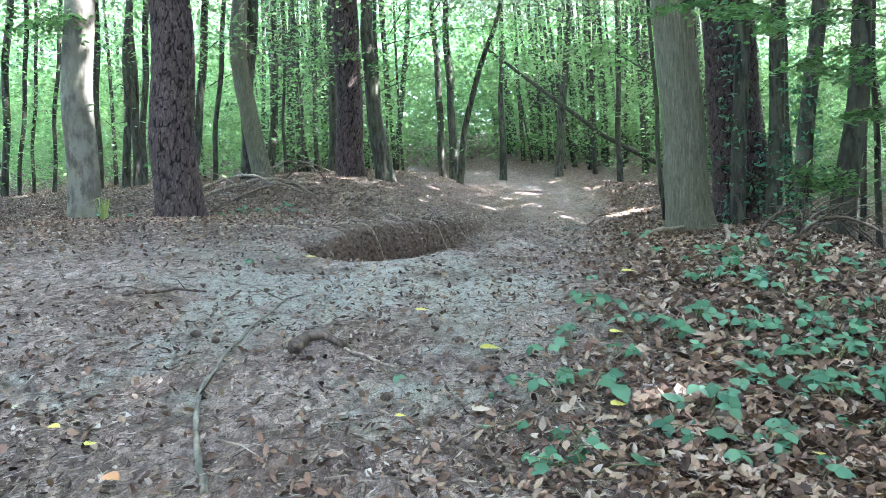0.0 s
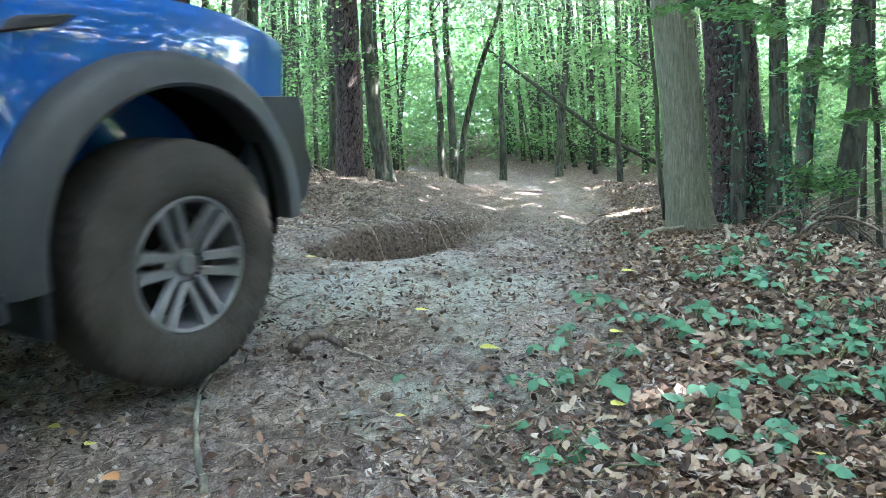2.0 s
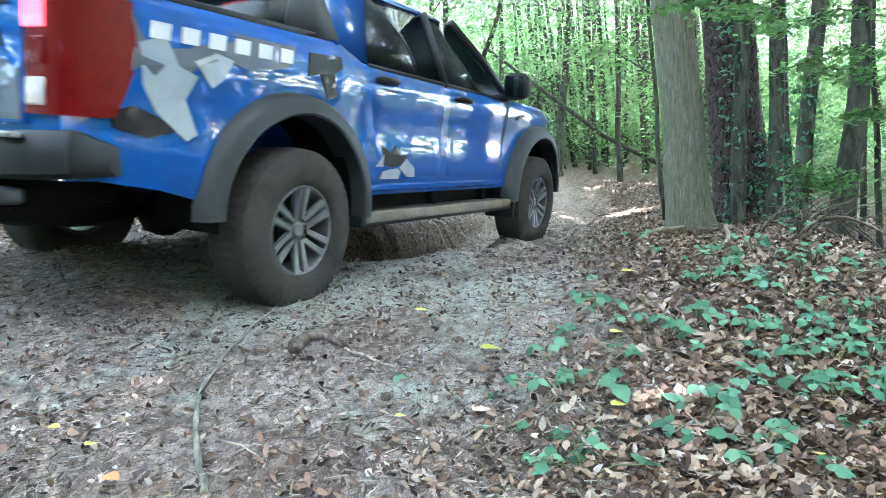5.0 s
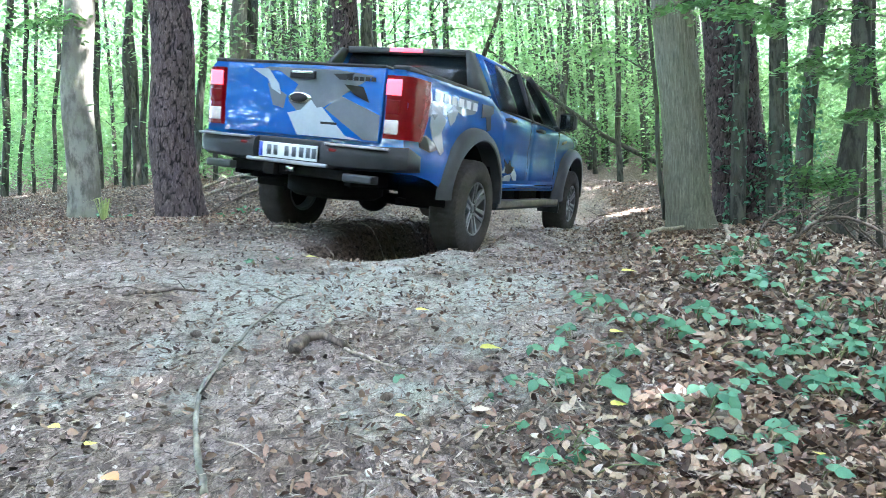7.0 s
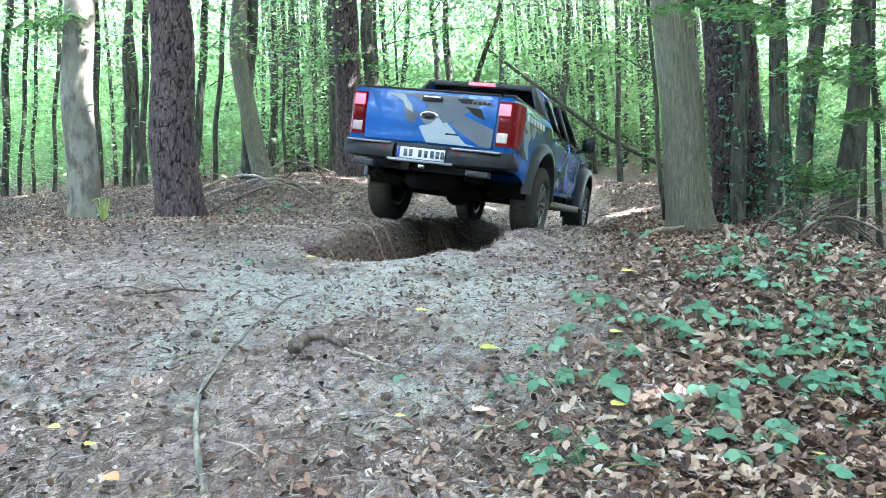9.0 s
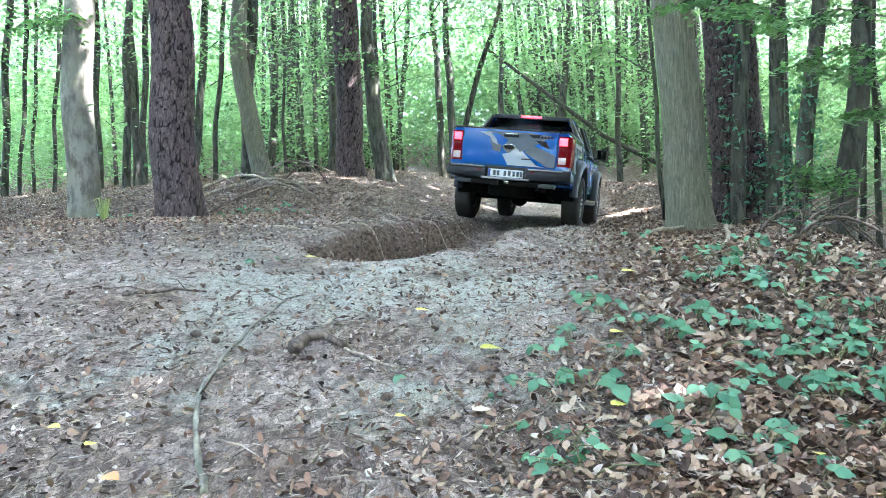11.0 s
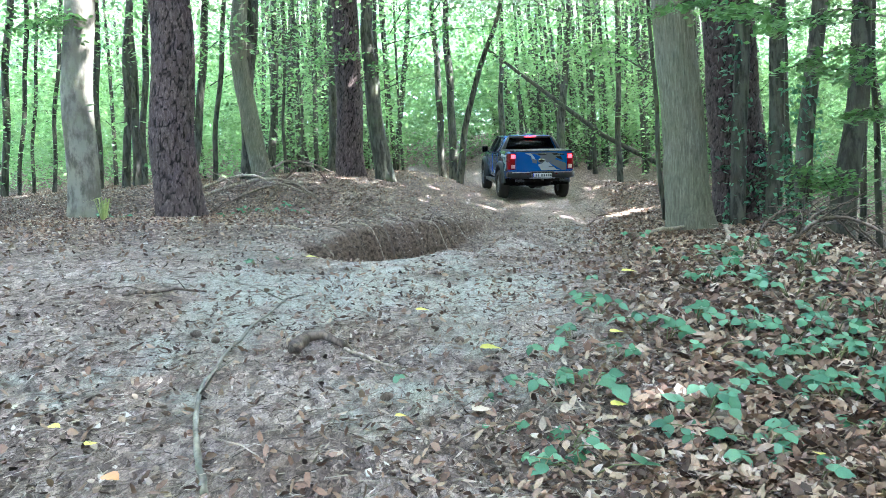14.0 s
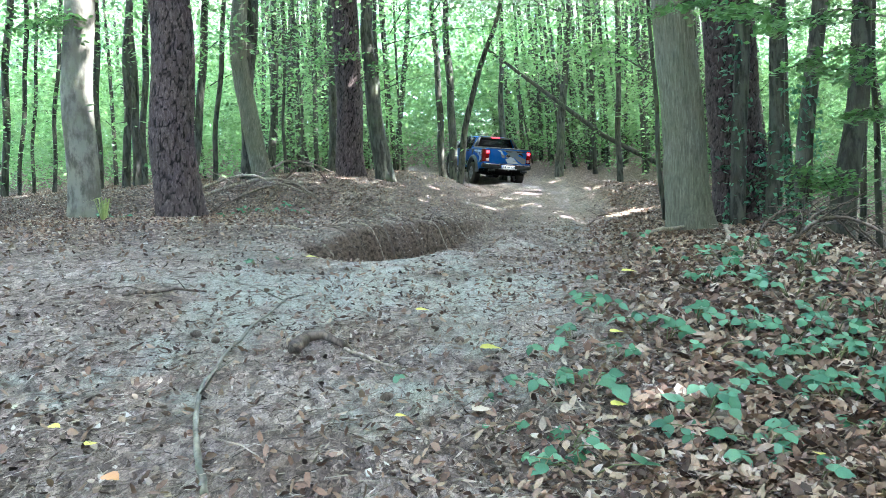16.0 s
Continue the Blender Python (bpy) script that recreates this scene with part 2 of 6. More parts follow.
def part_np(name, verts, faces, mat, parent=None, label="", smooth=False):
    """A mesh object from arrays of corners and of faces with equal numbers of corners."""
    me = bpy.data.meshes.new(name)
    verts, faces = np.asarray(verts, np.float32), np.asarray(faces, np.int32)
    k = faces.shape[1]
    me.vertices.add(len(verts))
    me.vertices.foreach_set("co", verts.ravel())
    me.loops.add(faces.size)
    me.loops.foreach_set("vertex_index", faces.ravel())
    me.polygons.add(len(faces))
    me.polygons.foreach_set("loop_start", np.arange(len(faces), dtype=np.int32) * k)
    me.update(calc_edges=True)
    me.materials.append(mat)
    if smooth:
        me.shade_smooth()
    ob = new(name, me)
    ob.parent = parent
    return tagged(ob, label)


def empty(name, m=None):
    ob = new(name)
    ob.empty_display_size = 0.1
    if m is not None:
        ob.matrix_basis = m
    return ob


# ---- ground: one sheet, fine near the viewer and coarse towards the horizon ----
def spaced(lo, hi, near, far_step, fine):
    """Coordinates with a fine step inside near and growing steps outside it."""
    out = list(np.arange(near[0], near[1], fine))
    v, s = near[1], fine
    while v < hi:
        out.append(v)
        s = min(s * 1.13, far_step)
        v += s
    v, s = near[0], fine
    while v > lo:
        s = min(s * 1.13, far_step)
        v -= s
        out.append(v)
    return np.array(sorted(out))


def build_ground():
    xs, ys = spaced(-400, 400, (-3.2, 3.6), 40, 0.045), spaced(-300, 450, (1.4, 10.5), 40, 0.045)
    gx, gy = np.meshgrid(xs, ys)
    z = ground_z(gx, gy)
    near = (np.abs(gx) < 14) & (gy > -4) & (gy < 40)
    flat = z.ravel()
    for i in np.flatnonzero(near.ravel()):
        flat[i] += rough(gx.flat[i], gy.flat[i])
    verts = np.stack([gx.ravel(), gy.ravel(), flat], 1)
    ny, nx = gx.shape
    q = (np.arange(ny - 1)[:, None] * nx + np.arange(nx - 1)[None, :]).ravel()
    faces = np.stack([q, q + 1, q + nx + 1, q + nx], 1)
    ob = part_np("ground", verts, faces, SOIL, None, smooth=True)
    vx, vy = gx.ravel(), gy.ravel()
    wild, soft = np.zeros(len(vx)), np.zeros(len(vx))
    for i in np.flatnonzero((np.abs(vx) < 20) & (vy > -12) & (vy < 45)):
        p = Vector((vx[i], vy[i], 3.0))
        wild[i] = noise.noise(p * 1.7) + 0.5 * noise.noise(p * 6) + 0.3 * noise.noise(p * 15)
        soft[i] = noise.noise(p * 0.9 + Vector((5, 0, 0))) + 0.6 * noise.noise(p * 2.9) + 0.45 * noise.noise(p * 8.5)
    # leafy mould beside the trodden track
    off = vx - track_x(np.clip(vy, -10, 60))
    w = 0.22
    leafy = np.maximum.reduce([sig((vx - 0.15 - 0.21 * vy + 0.45 * wild) / w), sig((-off - 2.6 - 0.9 * wild) / 0.4) * sig((vy - 5.5) / 0.8), sig((-off - 4.2 - 1.2 * wild) / 0.4),
                               sig((off - 1.45 - 0.5 * wild) / 0.25) * sig((vy - 9) / 0.5), sig((vy - 30 - 4 * wild) / 2.0), 0.65 * sig((wild - 0.35) / 0.1), 0.78 * sig((-off - 0.15 + 0.6 * wild) / 0.15) * sig((vy - 4.3) / 0.4), (0.55 + 0.25 * np.clip(wild, -1, 1)) * sig((vy - 12.5) / 0.8)])
    # bare grey-green clay, washed out along the wheel tracks
    track = np.exp(-((off - 0.75) / 0.55) ** 2) + 0.55 * np.exp(-((off + 0.55) / 0.5) ** 2) + 0.5 * np.exp(-((off - 1.7) / 0.6) ** 2) * (vy < 5)
    far_side = 1 - 0.6 * sig((vy - 4.9) / 0.4) * sig((0.62 - off) / 0.1)
    clay = far_side * sig((soft + 0.55 * track - 0.52) / 0.09) * (0.25 + 0.75 * sig((11 - vy) / 1.0))
    ob.data.attributes.new("leafy", "FLOAT", "POINT").data.foreach_set("value", leafy.astype(np.float32))
    ob.data.attributes.new("clay", "FLOAT", "POINT").data.foreach_set("value", (0.8 * clay).astype(np.float32))
    tagged(ob, "grey-brown trodden forest soil with a washed-out gully", "ground", kind="structure")
    return ob


build_ground()


# ---- trees ----
def tube(bm, points, radii, sides=10, ridge=0.0, seed=0, cap=True):
    """A tapered round limb along points; ridge roughens its outline."""
    rings = []
    rnd = random.Random(seed)
    phase = [rnd.uniform(0, 6.28) for _ in range(4)]
    for i, (p, r) in enumerate(zip(points, radii)):
        p = Vector(p)
        d = (Vector(points[min(i + 1, len(points) - 1)]) - Vector(points[max(i - 1, 0)])).normalized()
        side = d.cross(Vector((0.3, 1, 0.1)) if abs(d.y) < 0.9 else Vector((1, 0, 0))).normalized()
        up = d.cross(side)
        ring = []
        for k in range(sides):
            a = 2 * math.pi * k / sides
            rr = r * (1 + ridge * (0.5 * math.sin(3 * a + phase[0] + i * 0.11) + 0.3 * math.sin(5 * a + phase[1] - i * 0.07) + 0.35 * math.sin(i * 0.9 + phase[2] + 2 * a)))
            ring.append(bm.verts.new(p + (side * math.cos(a) + up * math.sin(a)) * rr))
        rings.append(ring)
    for a, b in zip(rings, rings[1:]):
        for k in range(sides):
            bm.faces.new((a[k], a[(k + 1) % sides], b[(k + 1) % sides], b[k]))
    if cap:
        bm.faces.new(list(reversed(rings[0])))
        bm.faces.new(rings[-1])
    return rings


def leaf_cloud(rng, centres, per, spread, size, flat=0.45, gaps=False, thin=0.28):
    """Corners and faces of small pointed leaves scattered round centres in flat sprays."""
    n = len(centres) * per
    c = np.repeat(np.asarray(centres, float), per, 0)
    off = rng.normal(0, 1, (n, 3)) * np.array([spread, spread, spread * thin])
    p = c + off
    if gaps:
        p = p[let_sun_in(p)]
        n = len(p)
    yaw = rng.uniform(0, 2 * np.pi, n)
    tilt, roll = rng.normal(0, flat, n), rng.normal(0, flat, n)
    s = size * rng.uniform(0.6, 1.3, n)
    f = np.stack([np.cos(yaw) * np.cos(tilt), np.sin(yaw) * np.cos(tilt), np.sin(tilt)], 1)
    w = np.stack([-np.sin(yaw) * np.cos(roll), np.cos(yaw) * np.cos(roll), np.sin(roll)], 1)
    s1 = s[:, None]
    v = np.stack([p - f * s1 * 0.5, p + w * s1 * 0.32 - f * s1 * 0.05, p + f * s1 * 0.55, p - w * s1 * 0.32 - f * s1 * 0.05], 1).reshape(-1, 3)
    return v, np.arange(n * 4).reshape(-1, 4)


def make_tree(name, label, x, y, lean, r0, r1, height, bark, sides=12, ridge=0.04, flare=1.25, bow=0.0, crown=0, crown_low=6.0, seed=1, fork=0, depth_lean=0.0, crown_r=2.6, leaf=0.13, relief=""):
    """A trunk on the slope with limbs, and a crown of flat leaf sprays high up."""
    base = ground_at(x, y) - 0.12
    t = empty(name, Matrix.Translation((x, y, base)))
    tagged(t, label, "tree", "trees of the wood")
    rnd = random.Random(seed)
    n = 26
    pts, rad = [], []
    for i in range(n + 1):
        s = (i / n) ** 1.5
        h = s * height
        wob = 0.03 * math.sin(h * 1.1 + seed) + 0.02 * math.sin(h * 2.7 + seed * 2)
        pts.append((lean * h + bow * math.sin(min(1, h / 4.5) * math.pi) + wob * min(1, h), depth_lean * h + wob * 0.5, h))
        r = r0 + (r1 - r0) * min(1.0, h / 4.0) if h < 4 else r1 * max(0.12, 1 - (h - 4) / (height * 1.05 - 4))
        rad.append(r * (1 + (flare - 1) * math.exp(-h / 0.22)))
    if relief:
        step, sides, top = (0.029, 100, 4.6) if y < 12 else (0.045, 72, 7.5)
        old = [p[2] for p in pts]
        hs = list(np.arange(0, top, step)) + [v for v in old if v > top + 0.1]
        pts_b = [tuple(float(np.interp(h, old, [p[k] for p in pts])) for k in range(2)) + (h,) for h in hs]
        rad_b = [float(np.interp(h, old, rad)) for h in hs]
    else:
        pts_b, rad_b = pts, rad
    bm = bmesh.new()
    proud = bm.verts.layers.float.new("proud")
    rings = tube(bm, pts_b, rad_b, sides, ridge * (0.35 if relief else 1), seed)
    for p, r, ring in zip(pts_b, rad_b, rings):
        for v in ring:
            d = (v.co - Vector(p)) / r
            q = Vector((d.x * r, d.y * r, v.co.z)) + Vector((seed * 3.1, 0, 0))
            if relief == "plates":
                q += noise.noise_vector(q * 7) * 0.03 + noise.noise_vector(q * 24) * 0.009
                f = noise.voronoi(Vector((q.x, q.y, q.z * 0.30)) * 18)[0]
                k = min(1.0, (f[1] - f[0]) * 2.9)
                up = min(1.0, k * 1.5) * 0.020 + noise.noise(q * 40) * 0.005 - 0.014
            elif relief == "ridges":
                q += noise.noise_vector(Vector((q.x * 5, q.y * 5, q.z * 1.5))) * 0.02
                k = 0.2 + abs(noise.noise(Vector((q.x * 46, q.y * 46, q.z * 2.6)))) * 2.2 + 0.2 * noise.noise(q * 50)
                k = max(0.0, min(1.0, k))
                up = 0.013 * k - 0.008 + 0.004 * noise.noise(q * 22)
            else:
                k, up = 0.6 + 0.4 * noise.noise(Vector((q.x * 30, q.y * 30, q.z * 4))), 0.0
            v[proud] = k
            v.co += d * up
    part("trunk", bm, bark, t)
    for k in range(fork):
        i = rnd.randint(int(n * 0.55), n - 2)
        p = Vector(pts[i])
        a = rnd.uniform(0, 6.28)
        ln = rnd.uniform(1.2, 3.0)
        d = Vector((math.cos(a), math.sin(a), rnd.uniform(0.2, 0.8)))
        q = [p + d * ln * s + Vector((0, 0, 0.25 * math.sin(s * 2.5))) for s in (0, 0.3, 0.65, 1)]
        bm = bmesh.new()
        r = rad[i] * 0.32
        tube(bm, q, [r, r * 0.75, r * 0.5, r * 0.2], 6, 0.05, seed + k)
        part("limb", bm, bark, t)
    if crown:
        rng = np.random.default_rng(seed)
        cz = rng.uniform(crown_low, height, crown)
        ca, cr = rng.uniform(0, 2 * np.pi, crown), crown_r * np.sqrt(rng.uniform(0.02, 1, crown))
        c = np.stack([lean * cz + cr * np.cos(ca), cr * np.sin(ca), cz], 1)
        v, f = leaf_cloud(rng, c, 26, 0.42, leaf)
        part_np("crown", v, f, LEAF, t)["kind"] = "stuff"
    return t




# ---- the trees that stand near the track ----
TREES = []
TREES.append(make_tree("beech_tree", "smooth grey beech trunk, sunlit on one side", -4.88, 9.6, 0.016, 0.201, 0.194, 17, BEECH_BARK, 28, 0.05, 1.3, crown=26, crown_low=5.5, seed=3, fork=3))
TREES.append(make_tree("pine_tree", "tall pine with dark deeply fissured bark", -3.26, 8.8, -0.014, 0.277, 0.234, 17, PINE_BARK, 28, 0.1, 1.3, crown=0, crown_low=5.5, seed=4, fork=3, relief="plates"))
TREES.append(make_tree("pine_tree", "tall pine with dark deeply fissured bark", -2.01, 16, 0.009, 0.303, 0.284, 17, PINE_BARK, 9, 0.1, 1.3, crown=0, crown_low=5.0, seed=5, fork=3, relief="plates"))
TREES.append(make_tree("hornbeam_tree", "slender grey forest tree with thin bark", -3.01, 20, 0.05, 0.161, 0.161, 13, THIN_BARK, 9, 0.05, 1.15, crown=26, crown_low=5.0, seed=6, fork=3))
TREES.append(make_tree("hornbeam_tree", "slender grey forest tree with thin bark", -1.19, 15.5, -0.035, 0.206, 0.125, 17, THIN_BARK, 9, 0.05, 1.3, crown=26, crown_low=5.0, seed=7, fork=3, bow=-0.15))
TREES.append(make_tree("oak_tree", "grey-green oak with fine ridged mossy bark", -3.61, 14.5, -0.065, 0.199, 0.152, 13, OAK_BARK, 9, 0.05, 1.15, crown=26, crown_low=5.0, seed=8, fork=3, bow=-0.2, relief="ridges"))
TREES.append(make_tree("hornbeam_tree", "slender grey forest tree with thin bark", -4.07, 14.8, 0.077, 0.143, 0.119, 13, THIN_BARK, 9, 0.05, 1.15, crown=26, crown_low=5.0, seed=9, fork=3))
TREES.append(make_tree("hornbeam_tree", "slender grey forest tree with thin bark", -5.12, 16, 0.09, 0.058, 0.052, 13, THIN_BARK, 9, 0.05, 1.15, crown=14, crown_low=5.0, seed=10, fork=2))
TREES.append(make_tree("hornbeam_tree", "slender grey forest tree with thin bark", -5.24, 22, 0.064, 0.133, 0.106, 13, THIN_BARK, 9, 0.05, 1.15, crown=26, crown_low=5.0, seed=11, fork=3))
TREES.append(make_tree("hornbeam_tree", "slender grey forest tree with thin bark", -6.34, 18, 0.129, 0.102, 0.094, 13, THIN_BARK, 9, 0.05, 1.15, crown=26, crown_low=5.0, seed=12, fork=3))
TREES.append(make_tree("hornbeam_tree", "slender grey forest tree with thin bark", -6.91, 16, 0.018, 0.097, 0.084, 13, THIN_BARK, 9, 0.05, 1.15, crown=26, crown_low=5.0, seed=13, fork=3))
TREES.append(make_tree("hornbeam_tree", "slender grey forest tree with thin bark", -6.72, 15, 0.07, 0.085, 0.073, 13, THIN_BARK, 9, 0.05, 1.15, crown=14, crown_low=5.0, seed=14, fork=3))
TREES.append(make_tree("hornbeam_tree", "slender grey forest tree with thin bark", -8.23, 17, 0.021, 0.082, 0.075, 13, THIN_BARK, 9, 0.05, 1.15, crown=14, crown_low=5.0, seed=15, fork=3))
TREES.append(make_tree("hornbeam_tree", "slender grey forest tree with thin bark", -7.36, 17.5, 0.047, 0.078, 0.078, 13, THIN_BARK, 9, 0.05, 1.15, crown=14, crown_low=5.0, seed=16, fork=3))
TREES.append(make_tree("hornbeam_tree", "slender grey forest tree with thin bark", 0.13, 24, -0.012, 0.126, 0.106, 13, THIN_BARK, 9, 0.05, 1.15, crown=26, crown_low=5.0, seed=17, fork=3))
TREES.append(make_tree("hornbeam_tree", "slender grey forest tree with thin bark", 0.47, 23, 0.002, 0.139, 0.121, 13, THIN_BARK, 9, 0.05, 1.15, crown=26, crown_low=5.0, seed=18, fork=3))
TREES.append(make_tree("hornbeam_tree", "slender grey forest tree with thin bark", 0.59, 21, 0.272, 0.11, 0.076, 13, THIN_BARK, 9, 0.05, 1.15, crown=14, crown_low=5.0, seed=19, fork=3, bow=-0.25))
TREES.append(make_tree("hornbeam_tree", "slender grey forest tree with thin bark", 2.54, 28, 0.032, 0.158, 0.102, 13, THIN_BARK, 9, 0.05, 1.15, crown=26, crown_low=5.0, seed=20, fork=3))
TREES.append(make_tree("hornbeam_tree", "slender grey forest tree with thin bark", 4.59, 27, 0.106, 0.174, 0.131, 13, THIN_BARK, 9, 0.05, 1.15, crown=26, crown_low=5.0, seed=21, fork=3))
TREES.append(make_tree("hornbeam_tree", "slender grey forest tree with thin bark", 5.66, 22, 0.027, 0.098, 0.08, 13, THIN_BARK, 9, 0.05, 1.15, crown=14, crown_low=5.0, seed=22, fork=3))
TREES.append(make_tree("hornbeam_tree", "slender grey forest tree with thin bark", 3.83, 12, -0.034, 0.044, 0.029, 13, THIN_BARK, 9, 0.05, 1.15, crown=14, crown_low=5.0, seed=23, fork=2))
TREES.append(make_tree("oak_tree", "grey-green oak with fine ridged mossy bark", 3.2, 9.0, -0.042, 0.276, 0.232, 17, OAK_BARK, 28, 0.05, 1.3, crown=26, crown_low=5.5, seed=24, fork=3, relief="ridges"))
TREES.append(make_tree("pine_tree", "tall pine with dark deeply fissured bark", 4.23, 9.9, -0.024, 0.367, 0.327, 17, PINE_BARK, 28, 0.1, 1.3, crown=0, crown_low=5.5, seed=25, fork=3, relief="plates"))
TREES.append(make_tree("hornbeam_tree", "slender grey forest tree with thin bark", 3.82, 9.1, 0.098, 0.099, 0.088, 13, THIN_BARK, 14, 0.05, 1.15, crown=26, crown_low=5.5, seed=26, fork=3, bow=-0.05))
TREES.append(make_tree("hornbeam_tree", "slender grey forest tree with thin bark", 4.33, 9.2, 0.084, 0.104, 0.089, 13, THIN_BARK, 14, 0.05, 1.15, crown=26, crown_low=5.5, seed=27, fork=3))
TREES.append(make_tree("hornbeam_tree", "slender grey forest tree with thin bark", 5.5, 11, -0.007, 0.08, 0.067, 13, THIN_BARK, 14, 0.05, 1.15, crown=14, crown_low=5.5, seed=28, fork=3))
TREES.append(make_tree("hornbeam_tree", "slender grey forest tree with thin bark", 3.98, 7.8, 0.123, 0.094, 0.075, 13, THIN_BARK, 14, 0.05, 1.15, crown=14, crown_low=5.5, seed=29, fork=3, bow=0.0))
TREES.append(make_tree("hornbeam_tree", "slender grey forest tree with thin bark", 4.84, 8.6, 0.111, 0.159, 0.09, 13, THIN_BARK, 14, 0.05, 1.15, crown=26, crown_low=5.5, seed=30, fork=3, bow=0.12))
TREES.append(make_tree("hornbeam_tree", "slender grey forest tree with thin bark", 8.34, 14, 0.067, 0.062, 0.056, 13, THIN_BARK, 9, 0.05, 1.15, crown=14, crown_low=5.0, seed=31, fork=2))
TREES.append(make_tree("hornbeam_tree", "slender grey forest tree with thin bark", 7.45, 12, 0.026, 0.058, 0.044, 13, THIN_BARK, 9, 0.05, 1.15, crown=14, crown_low=5.0, seed=32, fork=2))
TREES.append(make_tree("hornbeam_tree", "slender grey forest tree with thin bark", -9.33, 15, 0.077, 0.073, 0.073, 13, THIN_BARK, 9, 0.05, 1.15, crown=14, crown_low=5.0, seed=33, fork=3))
TREES.append(make_tree("hornbeam_tree", "slender grey forest tree with thin bark", -9.9, 18, 0.076, 0.051, 0.051, 13, THIN_BARK, 9, 0.05, 1.15, crown=14, crown_low=5.0, seed=34, fork=2))
TREES.append(make_tree("hornbeam_tree", "slender grey forest tree with thin bark", -11.0, 19, 0.056, 0.046, 0.046, 13, THIN_BARK, 9, 0.05, 1.15, crown=14, crown_low=5.0, seed=35, fork=2))
TREES.append(make_tree("hornbeam_tree", "slender grey forest tree with thin bark", -9.58, 16, 0.077, 0.045, 0.052, 13, THIN_BARK, 9, 0.05, 1.15, crown=14, crown_low=5.0, seed=36, fork=2))
TREES.append(make_tree("hornbeam_tree", "slender grey forest tree with thin bark", 5.27, 36, 0.007, 0.116, 0.102, 13, THIN_BARK, 9, 0.05, 1.15, crown=26, crown_low=5.0, seed=37, fork=3))
TREES.append(make_tree("hornbeam_tree", "slender grey forest tree with thin bark", 4.34, 36, -0.009, 0.116, 0.102, 13, THIN_BARK, 9, 0.05, 1.15, crown=26, crown_low=5.0, seed=38, fork=3))
TREES.append(make_tree("hornbeam_tree", "slender grey forest tree with thin bark", 6.45, 30, 0.076, 0.109, 0.097, 13, THIN_BARK, 9, 0.05, 1.15, crown=26, crown_low=5.0, seed=39, fork=3))
TREES.append(make_tree("hornbeam_tree", "slender grey forest tree with thin bark", -4.19, 24, 0.036, 0.058, 0.048, 13, THIN_BARK, 9, 0.05, 1.15, crown=14, crown_low=5.0, seed=40, fork=2))
TREES.append(make_tree("hornbeam_tree", "slender grey forest tree with thin bark", -4.38, 20, 0.029, 0.048, 0.04, 13, THIN_BARK, 9, 0.05, 1.15, crown=14, crown_low=5.0, seed=41, fork=2))
TREES.append(make_tree("hornbeam_tree", "slender grey forest tree with thin bark", -4.2, 22, -0.017, 0.044, 0.044, 13, THIN_BARK, 9, 0.05, 1.15, crown=14, crown_low=5.0, seed=42, fork=2))




# ---- the wood all round: thin far trunks, undergrowth and canopy ----
def keep_off(x, y, gap):
    """True away from the track and from the viewer's stand."""
    return (np.abs(x - track_x(y)) > gap) & ~((np.abs(x) < 1.5 + 0.1 * np.abs(y)) & (y > -3) & (y < 12))


def slender_tree(pts, girth, rng, seed):
    """A thin forest tree with a few bare side limbs."""
    foot = pts[0]
    t = empty("slender_tree", Matrix.Translation(foot))
    tagged(t, "thin dark forest tree with bare side limbs", "tree", "slender trees up the slope")
    line = [p - foot for p in pts]
    bm = bmesh.new()
    tube(bm, line, girth, 8, 0.06, seed)
    part("trunk", bm, THIN_BARK, t)
    for k in range(3):
        u = rng.uniform(0.12, 0.6)
        start = line[1].lerp(line[4], u)
        a, ln = rng.uniform(0, 2 * np.pi), rng.uniform(0.8, 2.4)
        d = Vector((math.cos(a), math.sin(a), rng.uniform(0.1, 0.9))) * ln
        r = girth[3] * rng.uniform(0.2, 0.35)
        bm = bmesh.new()
        tube(bm, [start, start + d * 0.45 + Vector((0, 0, 0.08)), start + d], [r, r * 0.7, r * 0.25], 5, 0, k)
        part("limb", bm, THIN_BARK, t)


